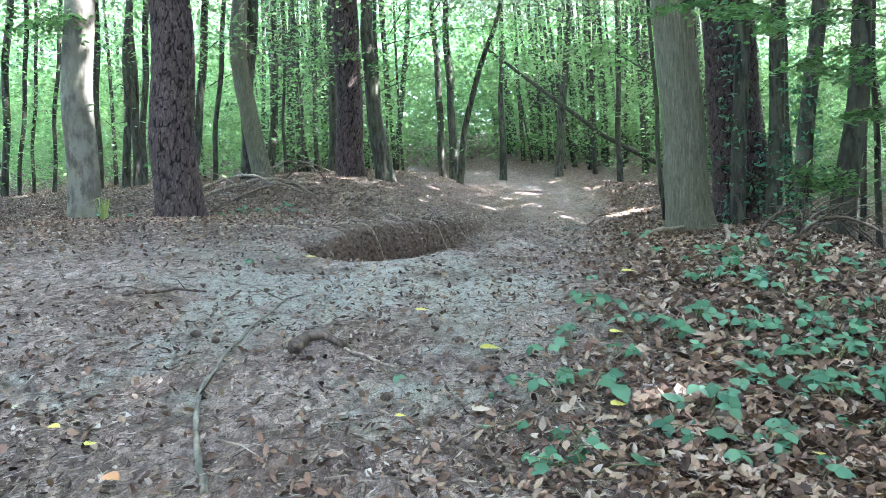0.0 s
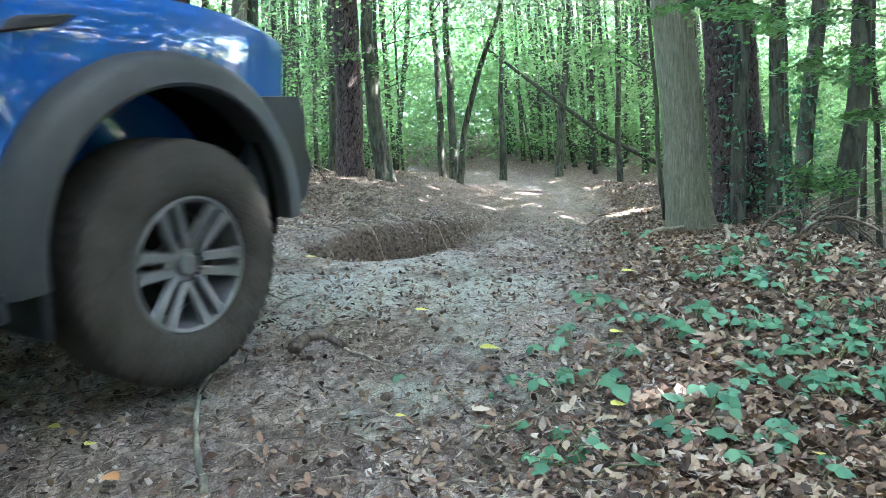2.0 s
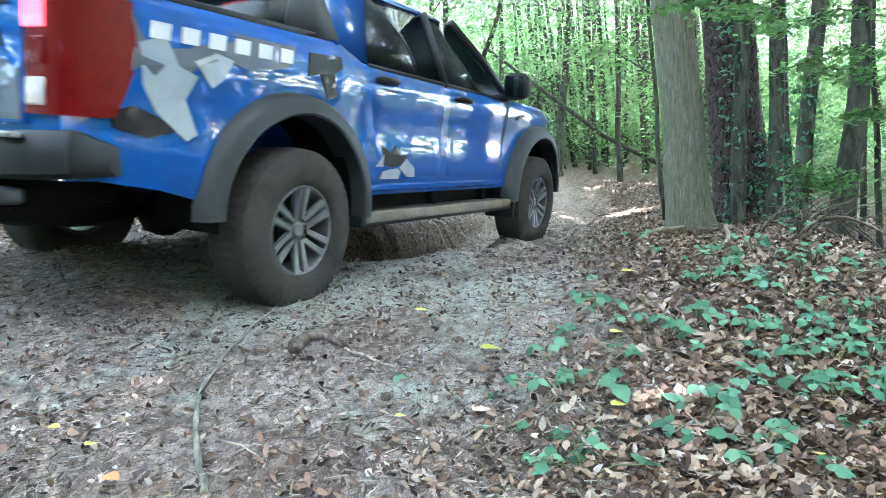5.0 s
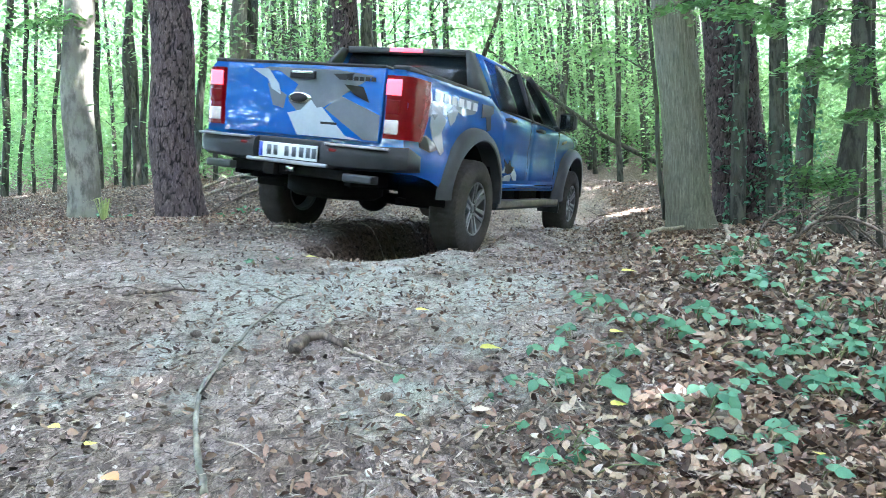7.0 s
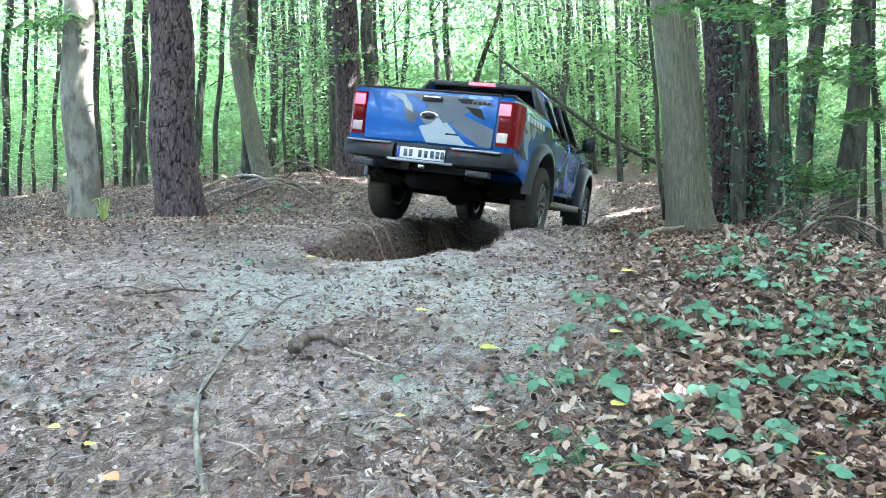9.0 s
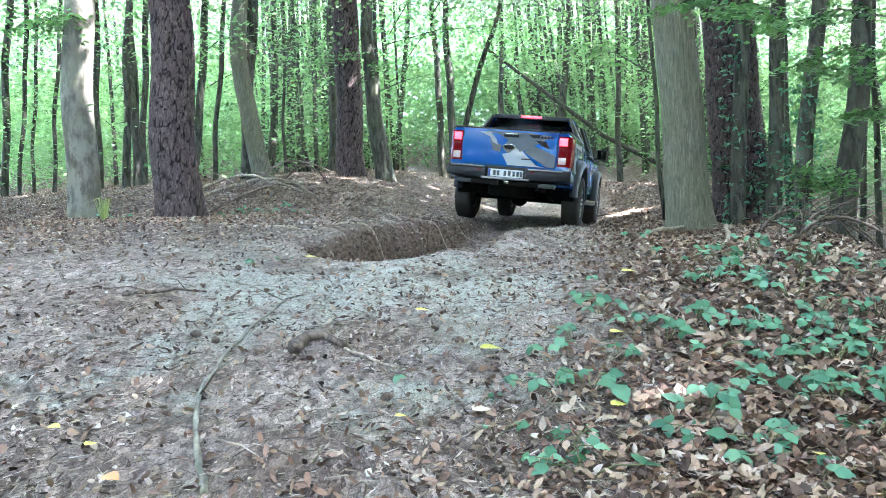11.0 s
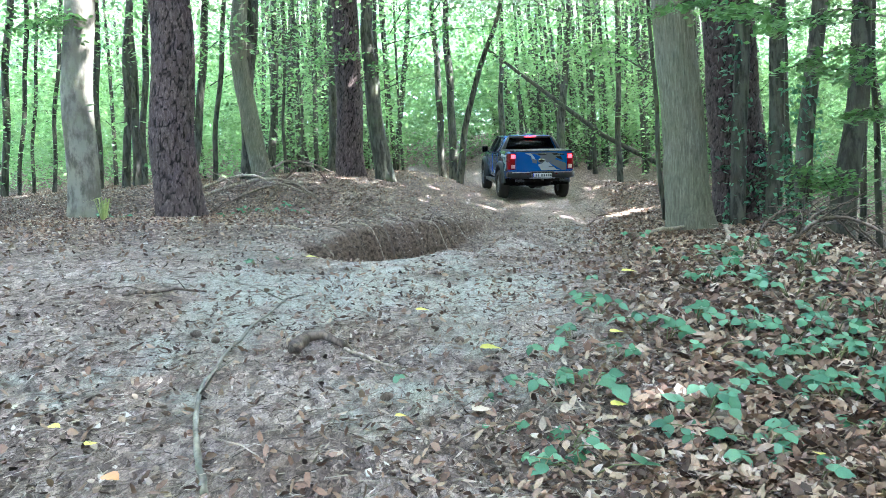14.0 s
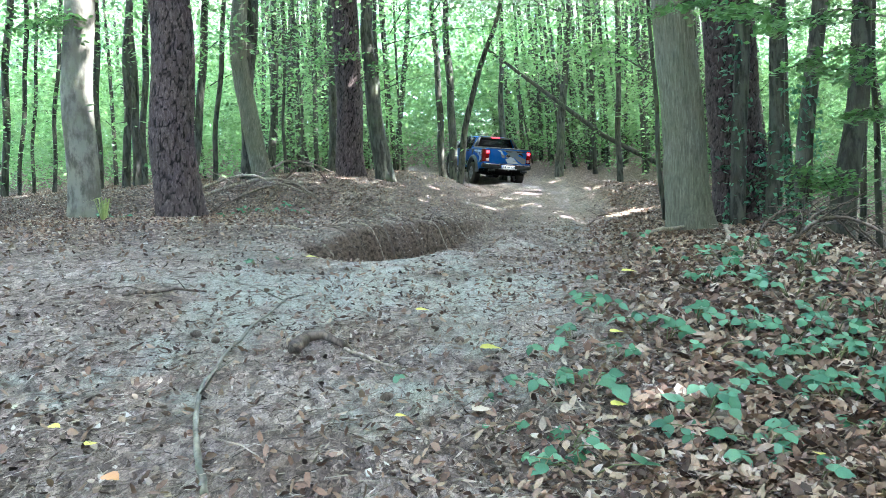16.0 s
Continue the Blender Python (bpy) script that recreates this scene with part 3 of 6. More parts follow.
def build_wood():
    rng = np.random.default_rng(11)
    # thin trunks
    bm = bmesh.new()
    count = 0
    while count < 500:
        x, y = rng.uniform(-48, 48), rng.uniform(-24, 78)
        if count >= 330:
            y = rng.uniform(25, 46)
            x = rng.uniform(-0.28, 0.42) * y
        if not keep_off(x, y, 3.6) or (12 > y > 0 and -5 < x < 6) or (0 < y < 17 and abs(x) < 0.75 * y):
            continue
        z = ground_at(x, y) - 0.2
        r, h = rng.uniform(0.04, 0.13) * (1.3 if y > 40 else 1), rng.uniform(9, 15)
        lx, ly = rng.normal(-0.02, 0.05), rng.normal(0, 0.04)
        w = rng.uniform(-0.3, 0.3)
        pts = [(x + lx * h * s + w * math.sin(3 * s), y + ly * h * s, z + h * s) for s in (0, 0.1, 0.25, 0.45, 0.7, 1)]
        girth = [r * 1.2, r, r * 0.92, r * 0.8, r * 0.55, r * 0.15]
        if 16 < y < 42 and abs(x) < 0.62 * y:
            slender_tree([Vector(p) for p in pts], girth, rng, count)
        else:
            tube(bm, pts, girth, 7, 0.06, count)
        count += 1
    ob = part("distant_trunks", bm, THIN_BARK)
    tagged(ob, "many thin grey trunks deeper in the wood", "trees", kind="stuff")
    # leaf sprays among them
    bands = (("undergrowth_near", 2300, (9, 19), 26, 0.5, 8.5, 0.10, 24, 0.7), ("undergrowth_middle", 7600, (17, 36), 40, 0.3, 14.0, 0.15, 22, 0.9),
             ("low_saplings", 3600, (21, 40), 30, 0.0, 3.2, 0.13, 20, 0.6), ("brushwood_leaves", 4300, (26, 44), 32, 0.1, 5.0, 0.19, 15, 0.6), ("low_growth_far", 6500, (40, 66), 50, 0.0, 6.0, 0.33, 14, 0.8),
             ("far_thicket", 2800, (58, 92), 62, 0.0, 9.0, 0.6, 15, 1.4),
             ("undergrowth_far", 7600, (34, 72), 52, 0.1, 17.0, 0.31, 17, 1.0), ("forest_edge", 6500, (70, 120), 85, 0.0, 24.0, 0.85, 14, 1.6))
    for name, n, (y0, y1), half, low, high, size, per, spread in bands:
        x, y = rng.uniform(-half, half, n * 3), rng.uniform(y0, y1, n * 3)
        up = low + (high - low) * rng.uniform(0, 1, n * 3) ** 0.8
        clear = np.where(up > 3.6, 0.5, 3.4) * (y < 35)
        ok = ((np.abs(x - track_x(y)) > clear) & (np.abs(x) < 0.85 * y + 4)) & ~((y < 19) & (np.abs(x) < 0.5 * y) & (up < 2.4))
        x, y, up = x[ok][:n], y[ok][:n], up[ok][:n]
        c = np.stack([x, y, ground_z(x, y) + up], 1)
        v, f = leaf_cloud(rng, c, per, spread, size, 0.4, True, 0.17)
        ob = part_np(name, v, f, WOOD_LEAF)
        tagged(ob, "layered bright green beech leaves lit from above", "foliage", kind="stuff")
    # the canopy overhead that breaks the sunlight into patches
    for name, n, y0, y1, size, per in (("canopy_near", 8000, -28, 18, 0.585, 17), ("canopy_far", 6900, 18, 58, 0.53, 15)):
        x, y = rng.uniform(-34, 34, n), rng.uniform(y0, y1, n)
        # thinned on the left so that more light comes in there
        thin = ~((x < -5) & (y < 5) & (rng.uniform(0, 1, n) < 0.4)) & ~((x < 0) & (y > 14) & (rng.uniform(0, 1, n) < 0.4))
        x, y = x[thin], y[thin]
        c = np.stack([x, y, ground_z(x, y) + rng.uniform(8.5, 18, len(x))], 1)
        v, f = leaf_cloud(rng, c, per, 1.2, size, 0.4, True)
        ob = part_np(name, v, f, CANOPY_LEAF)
        tagged(ob, "green leaf canopy overhead with gaps of sky, set out to shade the ground", "foliage", kind="stuff")
    # single unseen leaves, added along the sun's path to keep the track shaded
    to_sun = Vector((math.sin(radians(SUN_FROM)) * math.cos(radians(SUN_ELEVATION)), math.cos(radians(SUN_FROM)) * math.cos(radians(SUN_ELEVATION)), math.sin(radians(SUN_ELEVATION))))
    u, v = np.meshgrid(np.arange(-7, 6, 0.17), np.arange(0.5, 13, 0.17))
    u, v = u.ravel() + rng.uniform(-0.1, 0.1, u.size), v.ravel() + rng.uniform(-0.1, 0.1, v.size)
    h = rng.uniform(9, 15, u.size) / to_sun.z
    c = np.stack([u + h * to_sun.x, v + h * to_sun.y, ground_z(u, v) + h * to_sun.z], 1)
    v, f = leaf_cloud(rng, c, 1, 0.01, 0.55, 0.25, True)
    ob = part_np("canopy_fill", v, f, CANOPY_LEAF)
    tagged(ob, "green leaf canopy overhead with gaps of sky, set out to shade the ground", "foliage", kind="stuff")
    # leaves beside and behind the viewer, that close the place
    n = 5000
    a, r = rng.uniform(0, 2 * np.pi, n), rng.uniform(13, 30, n)
    x, y = r * np.sin(a), r * np.cos(a)
    ok = y < 9
    x, y = x[ok], y[ok]
    c = np.stack([x, y, ground_z(x, y) + rng.uniform(0.3, 12, len(x))], 1)
    v, f = leaf_cloud(rng, c, 16, 1.0, 0.50, 0.6, True)
    ob = part_np("undergrowth_behind", v, f, LEAF)
    tagged(ob, "green leaves of the surrounding wood", "foliage", kind="stuff")
    # the wood goes on all round
    n = 7000
    a, r = rng.uniform(0, 2 * np.pi, n), rng.uniform(30, 62, n)
    x, y = r * np.sin(a), r * np.cos(a)
    ok = y < 0.75 * np.abs(x)
    x, y = x[ok], y[ok]
    c = np.stack([x, y, ground_z(x, y) + rng.uniform(0.0, 20, len(x))], 1)
    v, f = leaf_cloud(rng, c, 12, 1.6, 0.95, 0.7, False)
    ob = part_np("surrounding_wood", v, f, LEAF)
    tagged(ob, "green leaves of the surrounding wood", "foliage", kind="stuff")


build_wood()




# ---- small things on the ground ----
def on_ground(x, y, up=0.0):
    return Vector((x, y, ground_at(x, y) + rough(x, y) + up))


def litter_share(x, y):
    """How thick the fallen leaves lie: thin on the trodden track, thick on the right bank."""
    d = x - track_x(y)
    bank = sig((x - (0.15 + 0.22 * y)) / 0.22)
    left = 0.7 * sig((-d - 1.9) / 0.3)
    front = 0.35 * sig((1.75 + 0.5 * x - y) / 0.3) * sig((x + 0.9) / 0.2)
    return np.clip(0.11 + bank + left + front, 0, 1)


def build_litter():
    rng = np.random.default_rng(5)
    n = 250000
    y = 1.25 + 21 * rng.uniform(0, 1, n) ** 2.0
    x = rng.uniform(-0.78, 0.78, n) * (y + 0.4)
    ok = rng.uniform(0, 1, n) < litter_share(x, y) * np.clip(1.25 - y * 0.02, 0.3, 1)
    x, y = x[ok][:76000], y[ok][:76000]
    n = len(x)
    lift = np.array([rough(p, q) for p, q in zip(x, y)])
    z = ground_z(x, y) + lift + rng.uniform(0.004, 0.022, n)
    p = np.stack([x, y, z], 1)
    yaw, s = rng.uniform(0, 2 * np.pi, n), rng.uniform(0.010, 0.036, n) * (0.66 + 0.46 * sig((x - (0.15 + 0.22 * y)) / 0.2)) * (1 + 0.02 * y)
    tilt, roll, curl = rng.normal(0, 0.55, n), rng.normal(0, 0.55, n), rng.uniform(-0.3, 0.45, n)
    f = np.stack([np.cos(yaw) * np.cos(tilt), np.sin(yaw) * np.cos(tilt), np.sin(tilt)], 1)
    w = np.stack([-np.sin(yaw) * np.cos(roll), np.cos(yaw) * np.cos(roll), np.sin(roll)], 1)
    up = np.cross(f, w)
    s1, k1 = s[:, None], (s * curl)[:, None]
    fat = rng.uniform(0.75, 1.35, n)[:, None]
    v = np.stack([p - f * s1, p - f * s1 * 0.35 + w * s1 * 0.44 * fat + up * k1, p + f * s1 * 0.4 + w * s1 * 0.34 * fat + up * k1, p + f * s1 + up * k1 * 0.5,
                  p + f * s1 * 0.4 - w * s1 * 0.38 * fat + up * k1 * 0.8, p - f * s1 * 0.35 - w * s1 * 0.46 * fat + up * k1 * 0.8, p - up * k1 * 0.15], 1).reshape(-1, 3)
    i = np.arange(n)[:, None] * 7
    faces = np.concatenate([i + [0, 1, 6, 5], i + [1, 2, 3, 6], i + [6, 3, 4, 5]], 0)
    ob = part_np("leaf_litter", v, faces, DEAD_LEAF, smooth=True)
    tagged(ob, "dry brown fallen beech leaves strewn on soil", "fallen leaves", kind="stuff")
    # twigs, needles and crumbs of wood
    n = 34000
    y = 1.25 + 13 * rng.uniform(0, 1, n) ** 1.9
    x = rng.uniform(-0.75, 0.75, n) * (y + 0.4)
    lift = np.array([rough(p, q) for p, q in zip(x, y)])
    p = np.stack([x, y, ground_z(x, y) + lift + 0.006], 1)
    yaw, ln, r = rng.normal(np.pi / 2, 0.85, n), 0.008 + 0.045 * rng.uniform(0, 1, n) ** 2, rng.uniform(0.0004, 0.0013, n) * (1 + 0.1 * y)
    f = np.stack([np.cos(yaw), np.sin(yaw), rng.normal(0, 0.12, n)], 1) * ln[:, None]
    w = np.stack([-np.sin(yaw), np.cos(yaw), 0 * yaw], 1) * r[:, None]
    up = np.stack([0 * yaw, 0 * yaw, r * 2.2], 1)
    v = np.stack([p - f - w, p - f + w, p + f + w, p + f - w, p - f + up, p + f + up], 1).reshape(-1, 3)
    i = np.arange(n)[:, None] * 6
    faces = np.concatenate([i + [0, 4, 5, 3], i + [4, 1, 2, 5]], 0)
    ob = part_np("twig_litter", v, faces, TWIG)
    tagged(ob, "small dry twigs and needles scattered on soil", "twigs", kind="stuff")


def build_crumbs():
    """Bits of leaf, bark and stone trodden into the soil."""
    rng = np.random.default_rng(8)
    n = 150000
    y = 1.25 + 14 * rng.uniform(0, 1, n) ** 1.7
    x = rng.uniform(-0.72, 0.72, n) * (y + 0.4)
    lie = np.array([noise.noise(Vector((p * 0.9, q * 0.9, 7.0))) + 0.6 * noise.noise(Vector((p * 3.3, q * 3.3, 2.0))) for p, q in zip(x, y)])
    ok = rng.uniform(-0.75, 0.75, n) < lie - 0.12
    x, y = x[ok][:75000], y[ok][:75000]
    n = len(x)
    lift = np.array([rough(p, q) for p, q in zip(x, y)])
    p = np.stack([x, y, ground_z(x, y) + lift + rng.uniform(0.0, 0.006, n)], 1)
    yaw, s = rng.uniform(0, 2 * np.pi, n), (0.002 + 0.012 * rng.uniform(0, 1, n) ** 2.2) * (1 + 0.07 * y)
    k = rng.uniform(0.3, 0.9, n)
    f = np.stack([np.cos(yaw), np.sin(yaw), rng.normal(0, 0.6, n)], 1) * s[:, None]
    w = np.stack([-np.sin(yaw), np.cos(yaw), rng.normal(0, 0.6, n)], 1) * (s * k)[:, None]
    v = np.stack([p - f - 0.6 * w, p + 0.8 * f - w, p + f + 0.5 * w, p - 0.5 * f + w], 1).reshape(-1, 3)
    ob = part_np("soil_crumbs", v, np.arange(n * 4).reshape(-1, 4), CRUMB)
    tagged(ob, "trodden crumbs of leaf, bark and stone", "litter", kind="stuff")


CRUMB = leaf_material("litter_crumb", (0.03, 0.02, 0.015), (0.4, 0.35, 0.3), (1, 1, 1), 0.05, 0.8,
                      [(0.0, (0.03, 0.022, 0.018)), (0.3, (0.10, 0.07, 0.055)), (0.6, (0.24, 0.185, 0.155)), (0.85, (0.34, 0.29, 0.25)), (1.0, (0.46, 0.43, 0.39))])
build_litter()
build_crumbs()


def branch(name, label, pts, r0, r1, mat, sides=8, twigs=0, seed=0, lift=0.0):
    """A fallen branch that lies along places on the ground."""
    b = empty(name)
    tagged(b, label, "branch", "fallen branches")
    rnd = random.Random(seed)
    fine = []
    n = 6
    for (x0, y0), (x1, y1) in zip(pts, pts[1:]):
        for k in range(n):
            t = k / n
            fine.append(on_ground(x0 + (x1 - x0) * t, y0 + (y1 - y0) * t))
    fine.append(on_ground(*pts[-1]))
    m = len(fine)
    line, rad = [], []
    for i, p in enumerate(fine):
        r = r0 + (r1 - r0) * i / (m - 1)
        wob = Vector((rnd.uniform(-1, 1), rnd.uniform(-1, 1), 0)) * min(r0 * 0.5, 0.2 * (fine[1] - fine[0]).length)
        line.append(p + wob + Vector((0, 0, r * 0.7 + lift * math.sin(math.pi * i / (m - 1)))))
        rad.append(r * rnd.uniform(0.9, 1.1))
    bm = bmesh.new()
    tube(bm, line, rad, sides, 0.06, seed)
    part("stem", bm, mat, b)
    for k in range(twigs):
        i = rnd.randint(1, m - 2)
        a = rnd.uniform(0, 6.28)
        ln = rnd.uniform(0.1, 0.35) * (1 + 8 * r0)
        d = Vector((math.cos(a), math.sin(a), rnd.uniform(0.05, 0.6))) * ln
        bm = bmesh.new()
        tube(bm, [line[i], line[i] + d * 0.5 + Vector((0, 0, 0.02)), line[i] + d], [rad[i] * 0.5, rad[i] * 0.35, rad[i] * 0.12], 5, 0, k)
        part("side_twig", bm, mat, b)
    return b


def bramble(x, y, size, leaves, height, seed, name="bramble", label="low bramble with toothed blue-green leaves"):
    """A low plant: thin stems, each with a few broad pointed leaves in threes."""
    rnd = random.Random(seed)
    plant = empty(name, Matrix.Translation(on_ground(x, y)))
    tagged(plant, label, "plant", "low plants on the bank")
    made = 0
    blades = []
    while made < leaves:
        a = rnd.uniform(0, 6.28)
        reach = rnd.uniform(0.3, 1.0) * size * 2.4
        h = height * rnd.uniform(0.5, 1.0)
        tip = Vector((math.cos(a) * reach, math.sin(a) * reach, h))
        mid = tip * 0.55 + Vector((0, 0, h * 0.35))
        stem = bmesh.new()
        tube(stem, [Vector((0, 0, -0.02)), mid, tip], [0.003, 0.0025, 0.0015], 5, 0, made)
        part("stem", stem, STEM_GREEN, plant)
        for off in (0.0, 1.9, -1.9)[:rnd.choice((2, 3, 3))]:
            blades.append((tip, a + off + rnd.uniform(-0.25, 0.25), size * rnd.uniform(0.65, 1.1) * (1.0 if off == 0 else 0.85)))
            made += 1
    for tip, yaw, s in blades:
        part_leaf(plant, tip, yaw, s, rnd)
    return plant


STEM_GREEN = plain("green_stem", (0.10, 0.11, 0.04), 0.6)


def leaf_shape():
    """A broad pointed leaf, one unit long, folded at the midrib, with a toothed edge."""
    me = bpy.data.meshes.new("leaf")
    rim = []
    n = 9
    for k in range(n + 1):
        t = k / n
        w = 0.40 * math.sin(math.pi * min(1, t * 1.02) ** 0.75) * (0.93 if k % 2 else 1.05)
        rim.append((t, max(w, 0.0)))
    verts, faces = [], []
    for t, w in rim:
        droop = -0.22 * t * t
        verts += [(t, 0, droop), (t, w, droop + 0.10 * w + 0.012 * math.sin(t * 30)), (t, -w, droop + 0.10 * w - 0.012 * math.sin(t * 30))]
    for k in range(n):
        a, b = 3 * k, 3 * k + 3
        faces += [(a, b, b + 1, a + 1), (b, a, a + 2, b + 2)]
    me.from_pydata(verts, [], faces)
    me.materials.append(SHRUB_LEAF)
    me.shade_smooth()
    return me


LEAF_SHAPE = leaf_shape()


def part_leaf(plant, tip, yaw, s, rnd):
    ob = new("leaf", LEAF_SHAPE)
    ob.parent = plant
    ob.matrix_basis = Matrix.Translation(tip) @ Matrix.Rotation(rnd.gauss(0.4, 0.25), 4, "X") @ Euler((rnd.gauss(0, 0.25), rnd.gauss(0.05, 0.25), yaw)).to_matrix().to_4x4() @ Matrix.Diagonal((s, s, s, 1))


def loose_leaf(x, y, s, mat, yaw, label):
    me = LEAF_SHAPE.copy()
    me.materials.clear()
    me.materials.append(mat)
    ob = new("fallen_leaf", me)
    ob.matrix_basis = Matrix.Translation(on_ground(x, y, 0.03)) @ Euler((0.15, -0.1, yaw)).to_matrix().to_4x4() @ Matrix.Diagonal((s, s, s, 1))
    tagged(ob, label, "leaf", "single fallen leaves")


def pine_cone(x, y, yaw):
    bm = bmesh.new()
    for i in range(9):
        t = i / 8
        r = 0.021 * math.sin(math.pi * (0.12 + 0.8 * t))
        for k in range(8):
            a = 2 * math.pi * (k + 0.5 * (i % 2)) / 8
            g = bmesh.ops.create_cube(bm, size=1.0)
            m = Matrix.Rotation(a, 4, "X") @ Matrix.Translation((-0.028 + 0.056 * t, 0, r)) @ Matrix.Rotation(-0.6, 4, "Y") @ Matrix.Diagonal((0.014, 0.011, 0.005, 1))
            bmesh.ops.transform(bm, matrix=m, verts=g["verts"])
    bmesh.ops.create_uvsphere(bm, u_segments=10, v_segments=8, radius=0.014, matrix=Matrix.Diagonal((1.8, 1, 1, 1)))
    ob = part("pine_cone", bm, DARK_WOOD, None, "small dark brown pine cone lying on soil", smooth=False)
    ob.matrix_basis = Matrix.Translation(on_ground(x, y, 0.011)) @ Euler((0, 0.1, yaw)).to_matrix().to_4x4() @ Matrix.Diagonal((0.65, 0.65, 0.65, 1))
    tagged(ob, category="pine cone", group="pine cones")


def bough(tree, start, end, leaves, spread, size, seed, r=0.012):
    """A leafy side branch of a tree, given in the world."""
    o = tree.matrix_basis.translation
    p, q = Vector(start) - o, Vector(end) - o
    bm = bmesh.new()
    mid = p.lerp(q, 0.5) + Vector((0, 0, 0.12))
    tube(bm, [p, mid, q], [r, r * 0.7, r * 0.25], 6, 0.05, seed)
    ob = part("bough", bm, THIN_BARK, tree)
    rng = np.random.default_rng(seed)
    t = rng.uniform(0.1, 1.05, leaves)[:, None]
    c = np.array(p) * (1 - t) ** 2 + 2 * np.array(mid) * t * (1 - t) + np.array(q) * t ** 2
    v, f = leaf_cloud(rng, c, 7, spread, size, 0.35)
    part_np("leaf_spray", v, f, LEAF, ob, "flat spray of green leaves")["kind"] = "stuff"


def ivy(tree, height, r, lean, count, seed):
    """Leaves that climb a trunk."""
    rng = np.random.default_rng(seed)
    h, a = height * rng.uniform(0, 1, count) ** 1.2, rng.uniform(0, 2 * np.pi, count)
    rr = r + rng.uniform(0.0, 0.10, count)
    c = np.stack([lean * h + rr * np.cos(a), rr * np.sin(a), h + 0.15], 1)
    v, f = leaf_cloud(rng, c, 3, 0.04, 0.075, 0.7)
    part_np("ivy", v, f, SHRUB_LEAF, tree, "dark green ivy climbing the trunk")["kind"] = "stuff"


def grass_tuft(x, y):
    bm = bmesh.new()
    rnd = random.Random(4)
    for k in range(46):
        a, ln, dr = rnd.uniform(0, 6.28), rnd.uniform(0.18, 0.42), rnd.uniform(0.3, 0.9)
        d, s = Vector((math.cos(a), math.sin(a), 0)), Vector((-math.sin(a), math.cos(a), 0)) * 0.006
        pts = [Vector((0, 0, -0.02)) + d * 0.02, d * ln * 0.35 * dr + Vector((0, 0, ln * 0.7)), d * ln * dr + Vector((0, 0, ln * 0.65))]
        a0, b0 = bm.verts.new(pts[0] - s), bm.verts.new(pts[0] + s)
        a1, b1 = bm.verts.new(pts[1] - s), bm.verts.new(pts[1] + s)
        c = bm.verts.new(pts[2])
        bm.faces.new((a0, b0, b1, a1))
        bm.faces.new((a1, b1, c))
    ob = part("grass_tuft", bm, GRASS, None, "pale sunlit tuft of woodland grass beside the beech", smooth=False)
    ob.matrix_basis = Matrix.Translation(on_ground(x, y))
    tagged(ob, category="grass")


GRASS = leaf_material("wood_grass", (0.16, 0.22, 0.07), (0.34, 0.38, 0.16), (1.4, 1.4, 1.0), 0.35)
ORANGE_LEAF = leaf_material("orange_leaf", (0.42, 0.20, 0.09), (0.5, 0.26, 0.12), (1.1, 1, 0.8), 0.15)
PALE_LEAF = leaf_material("pale_leaf", (0.40, 0.34, 0.27), (0.48, 0.41, 0.33), (1.1, 1, 0.9), 0.15)

branch("fallen_branch", "long thin pale branch lying across the bare track", [(-0.67, 1.88), (-0.77, 2.10), (-0.88, 2.45), (-0.89, 2.77), (-0.86, 3.17), (-0.82, 3.54), (-0.73, 3.74)], 0.0118, 0.0036, GREY_WOOD, twigs=2, seed=1, lift=0.01)
branch("fallen_branch", "short thick weathered branch stub on bare soil", [(-0.63, 2.86), (-0.60, 2.97), (-0.53, 3.00), (-0.43, 2.95)], 0.0312, 0.0131, DARK_WOOD, twigs=0, seed=2, lift=0.02)
branch("fallen_branch", "thin forked root end beside the branch stub", [(-0.43, 2.94), (-0.37, 2.85), (-0.30, 2.79), (-0.21, 2.71)], 0.0083, 0.0044, WOOD, twigs=3, seed=3, lift=0.01)
branch("fallen_branch", "dark damp stick lying on leaf litter", [(-1.58, 3.44), (-1.49, 3.51), (-1.38, 3.59), (-1.24, 3.64)], 0.0097, 0.0059, DARK_WOOD, twigs=2, seed=4, lift=0.01)
branch("fallen_branch", "bleached twig on the edge of the gully", [(-0.93, 5.39), (-0.87, 5.54), (-0.66, 4.55)], 0.0109, 0.0055, WOOD, twigs=1, seed=5, lift=0)
branch("fallen_branch", "dry fallen branch in a heap of brushwood", [(-3.95, 11.70), (-3.23, 11.47), (-2.73, 12.13), (-2.54, 12.80)], 0.0283, 0.0155, WOOD, twigs=8, seed=6, lift=0.25)
branch("fallen_branch", "dry fallen branch in a heap of brushwood", [(-3.26, 9.97), (-2.97, 10.86), (-2.48, 11.87), (-1.85, 11.06)], 0.0201, 0.0134, DARK_WOOD, twigs=8, seed=7, lift=0.2)
branch("fallen_branch", "dry fallen branch in a heap of brushwood", [(-4.27, 12.72), (-3.53, 12.20), (-2.91, 11.67), (-2.05, 11.58)], 0.0256, 0.0140, WOOD, twigs=8, seed=8, lift=0.3)
branch("fallen_branch", "dry fallen branch in a heap of brushwood", [(-3.22, 11.12), (-2.99, 12.45), (-2.70, 14.09), (-2.26, 15.77)], 0.0224, 0.0127, DARK_WOOD, twigs=10, seed=9, lift=0.4)
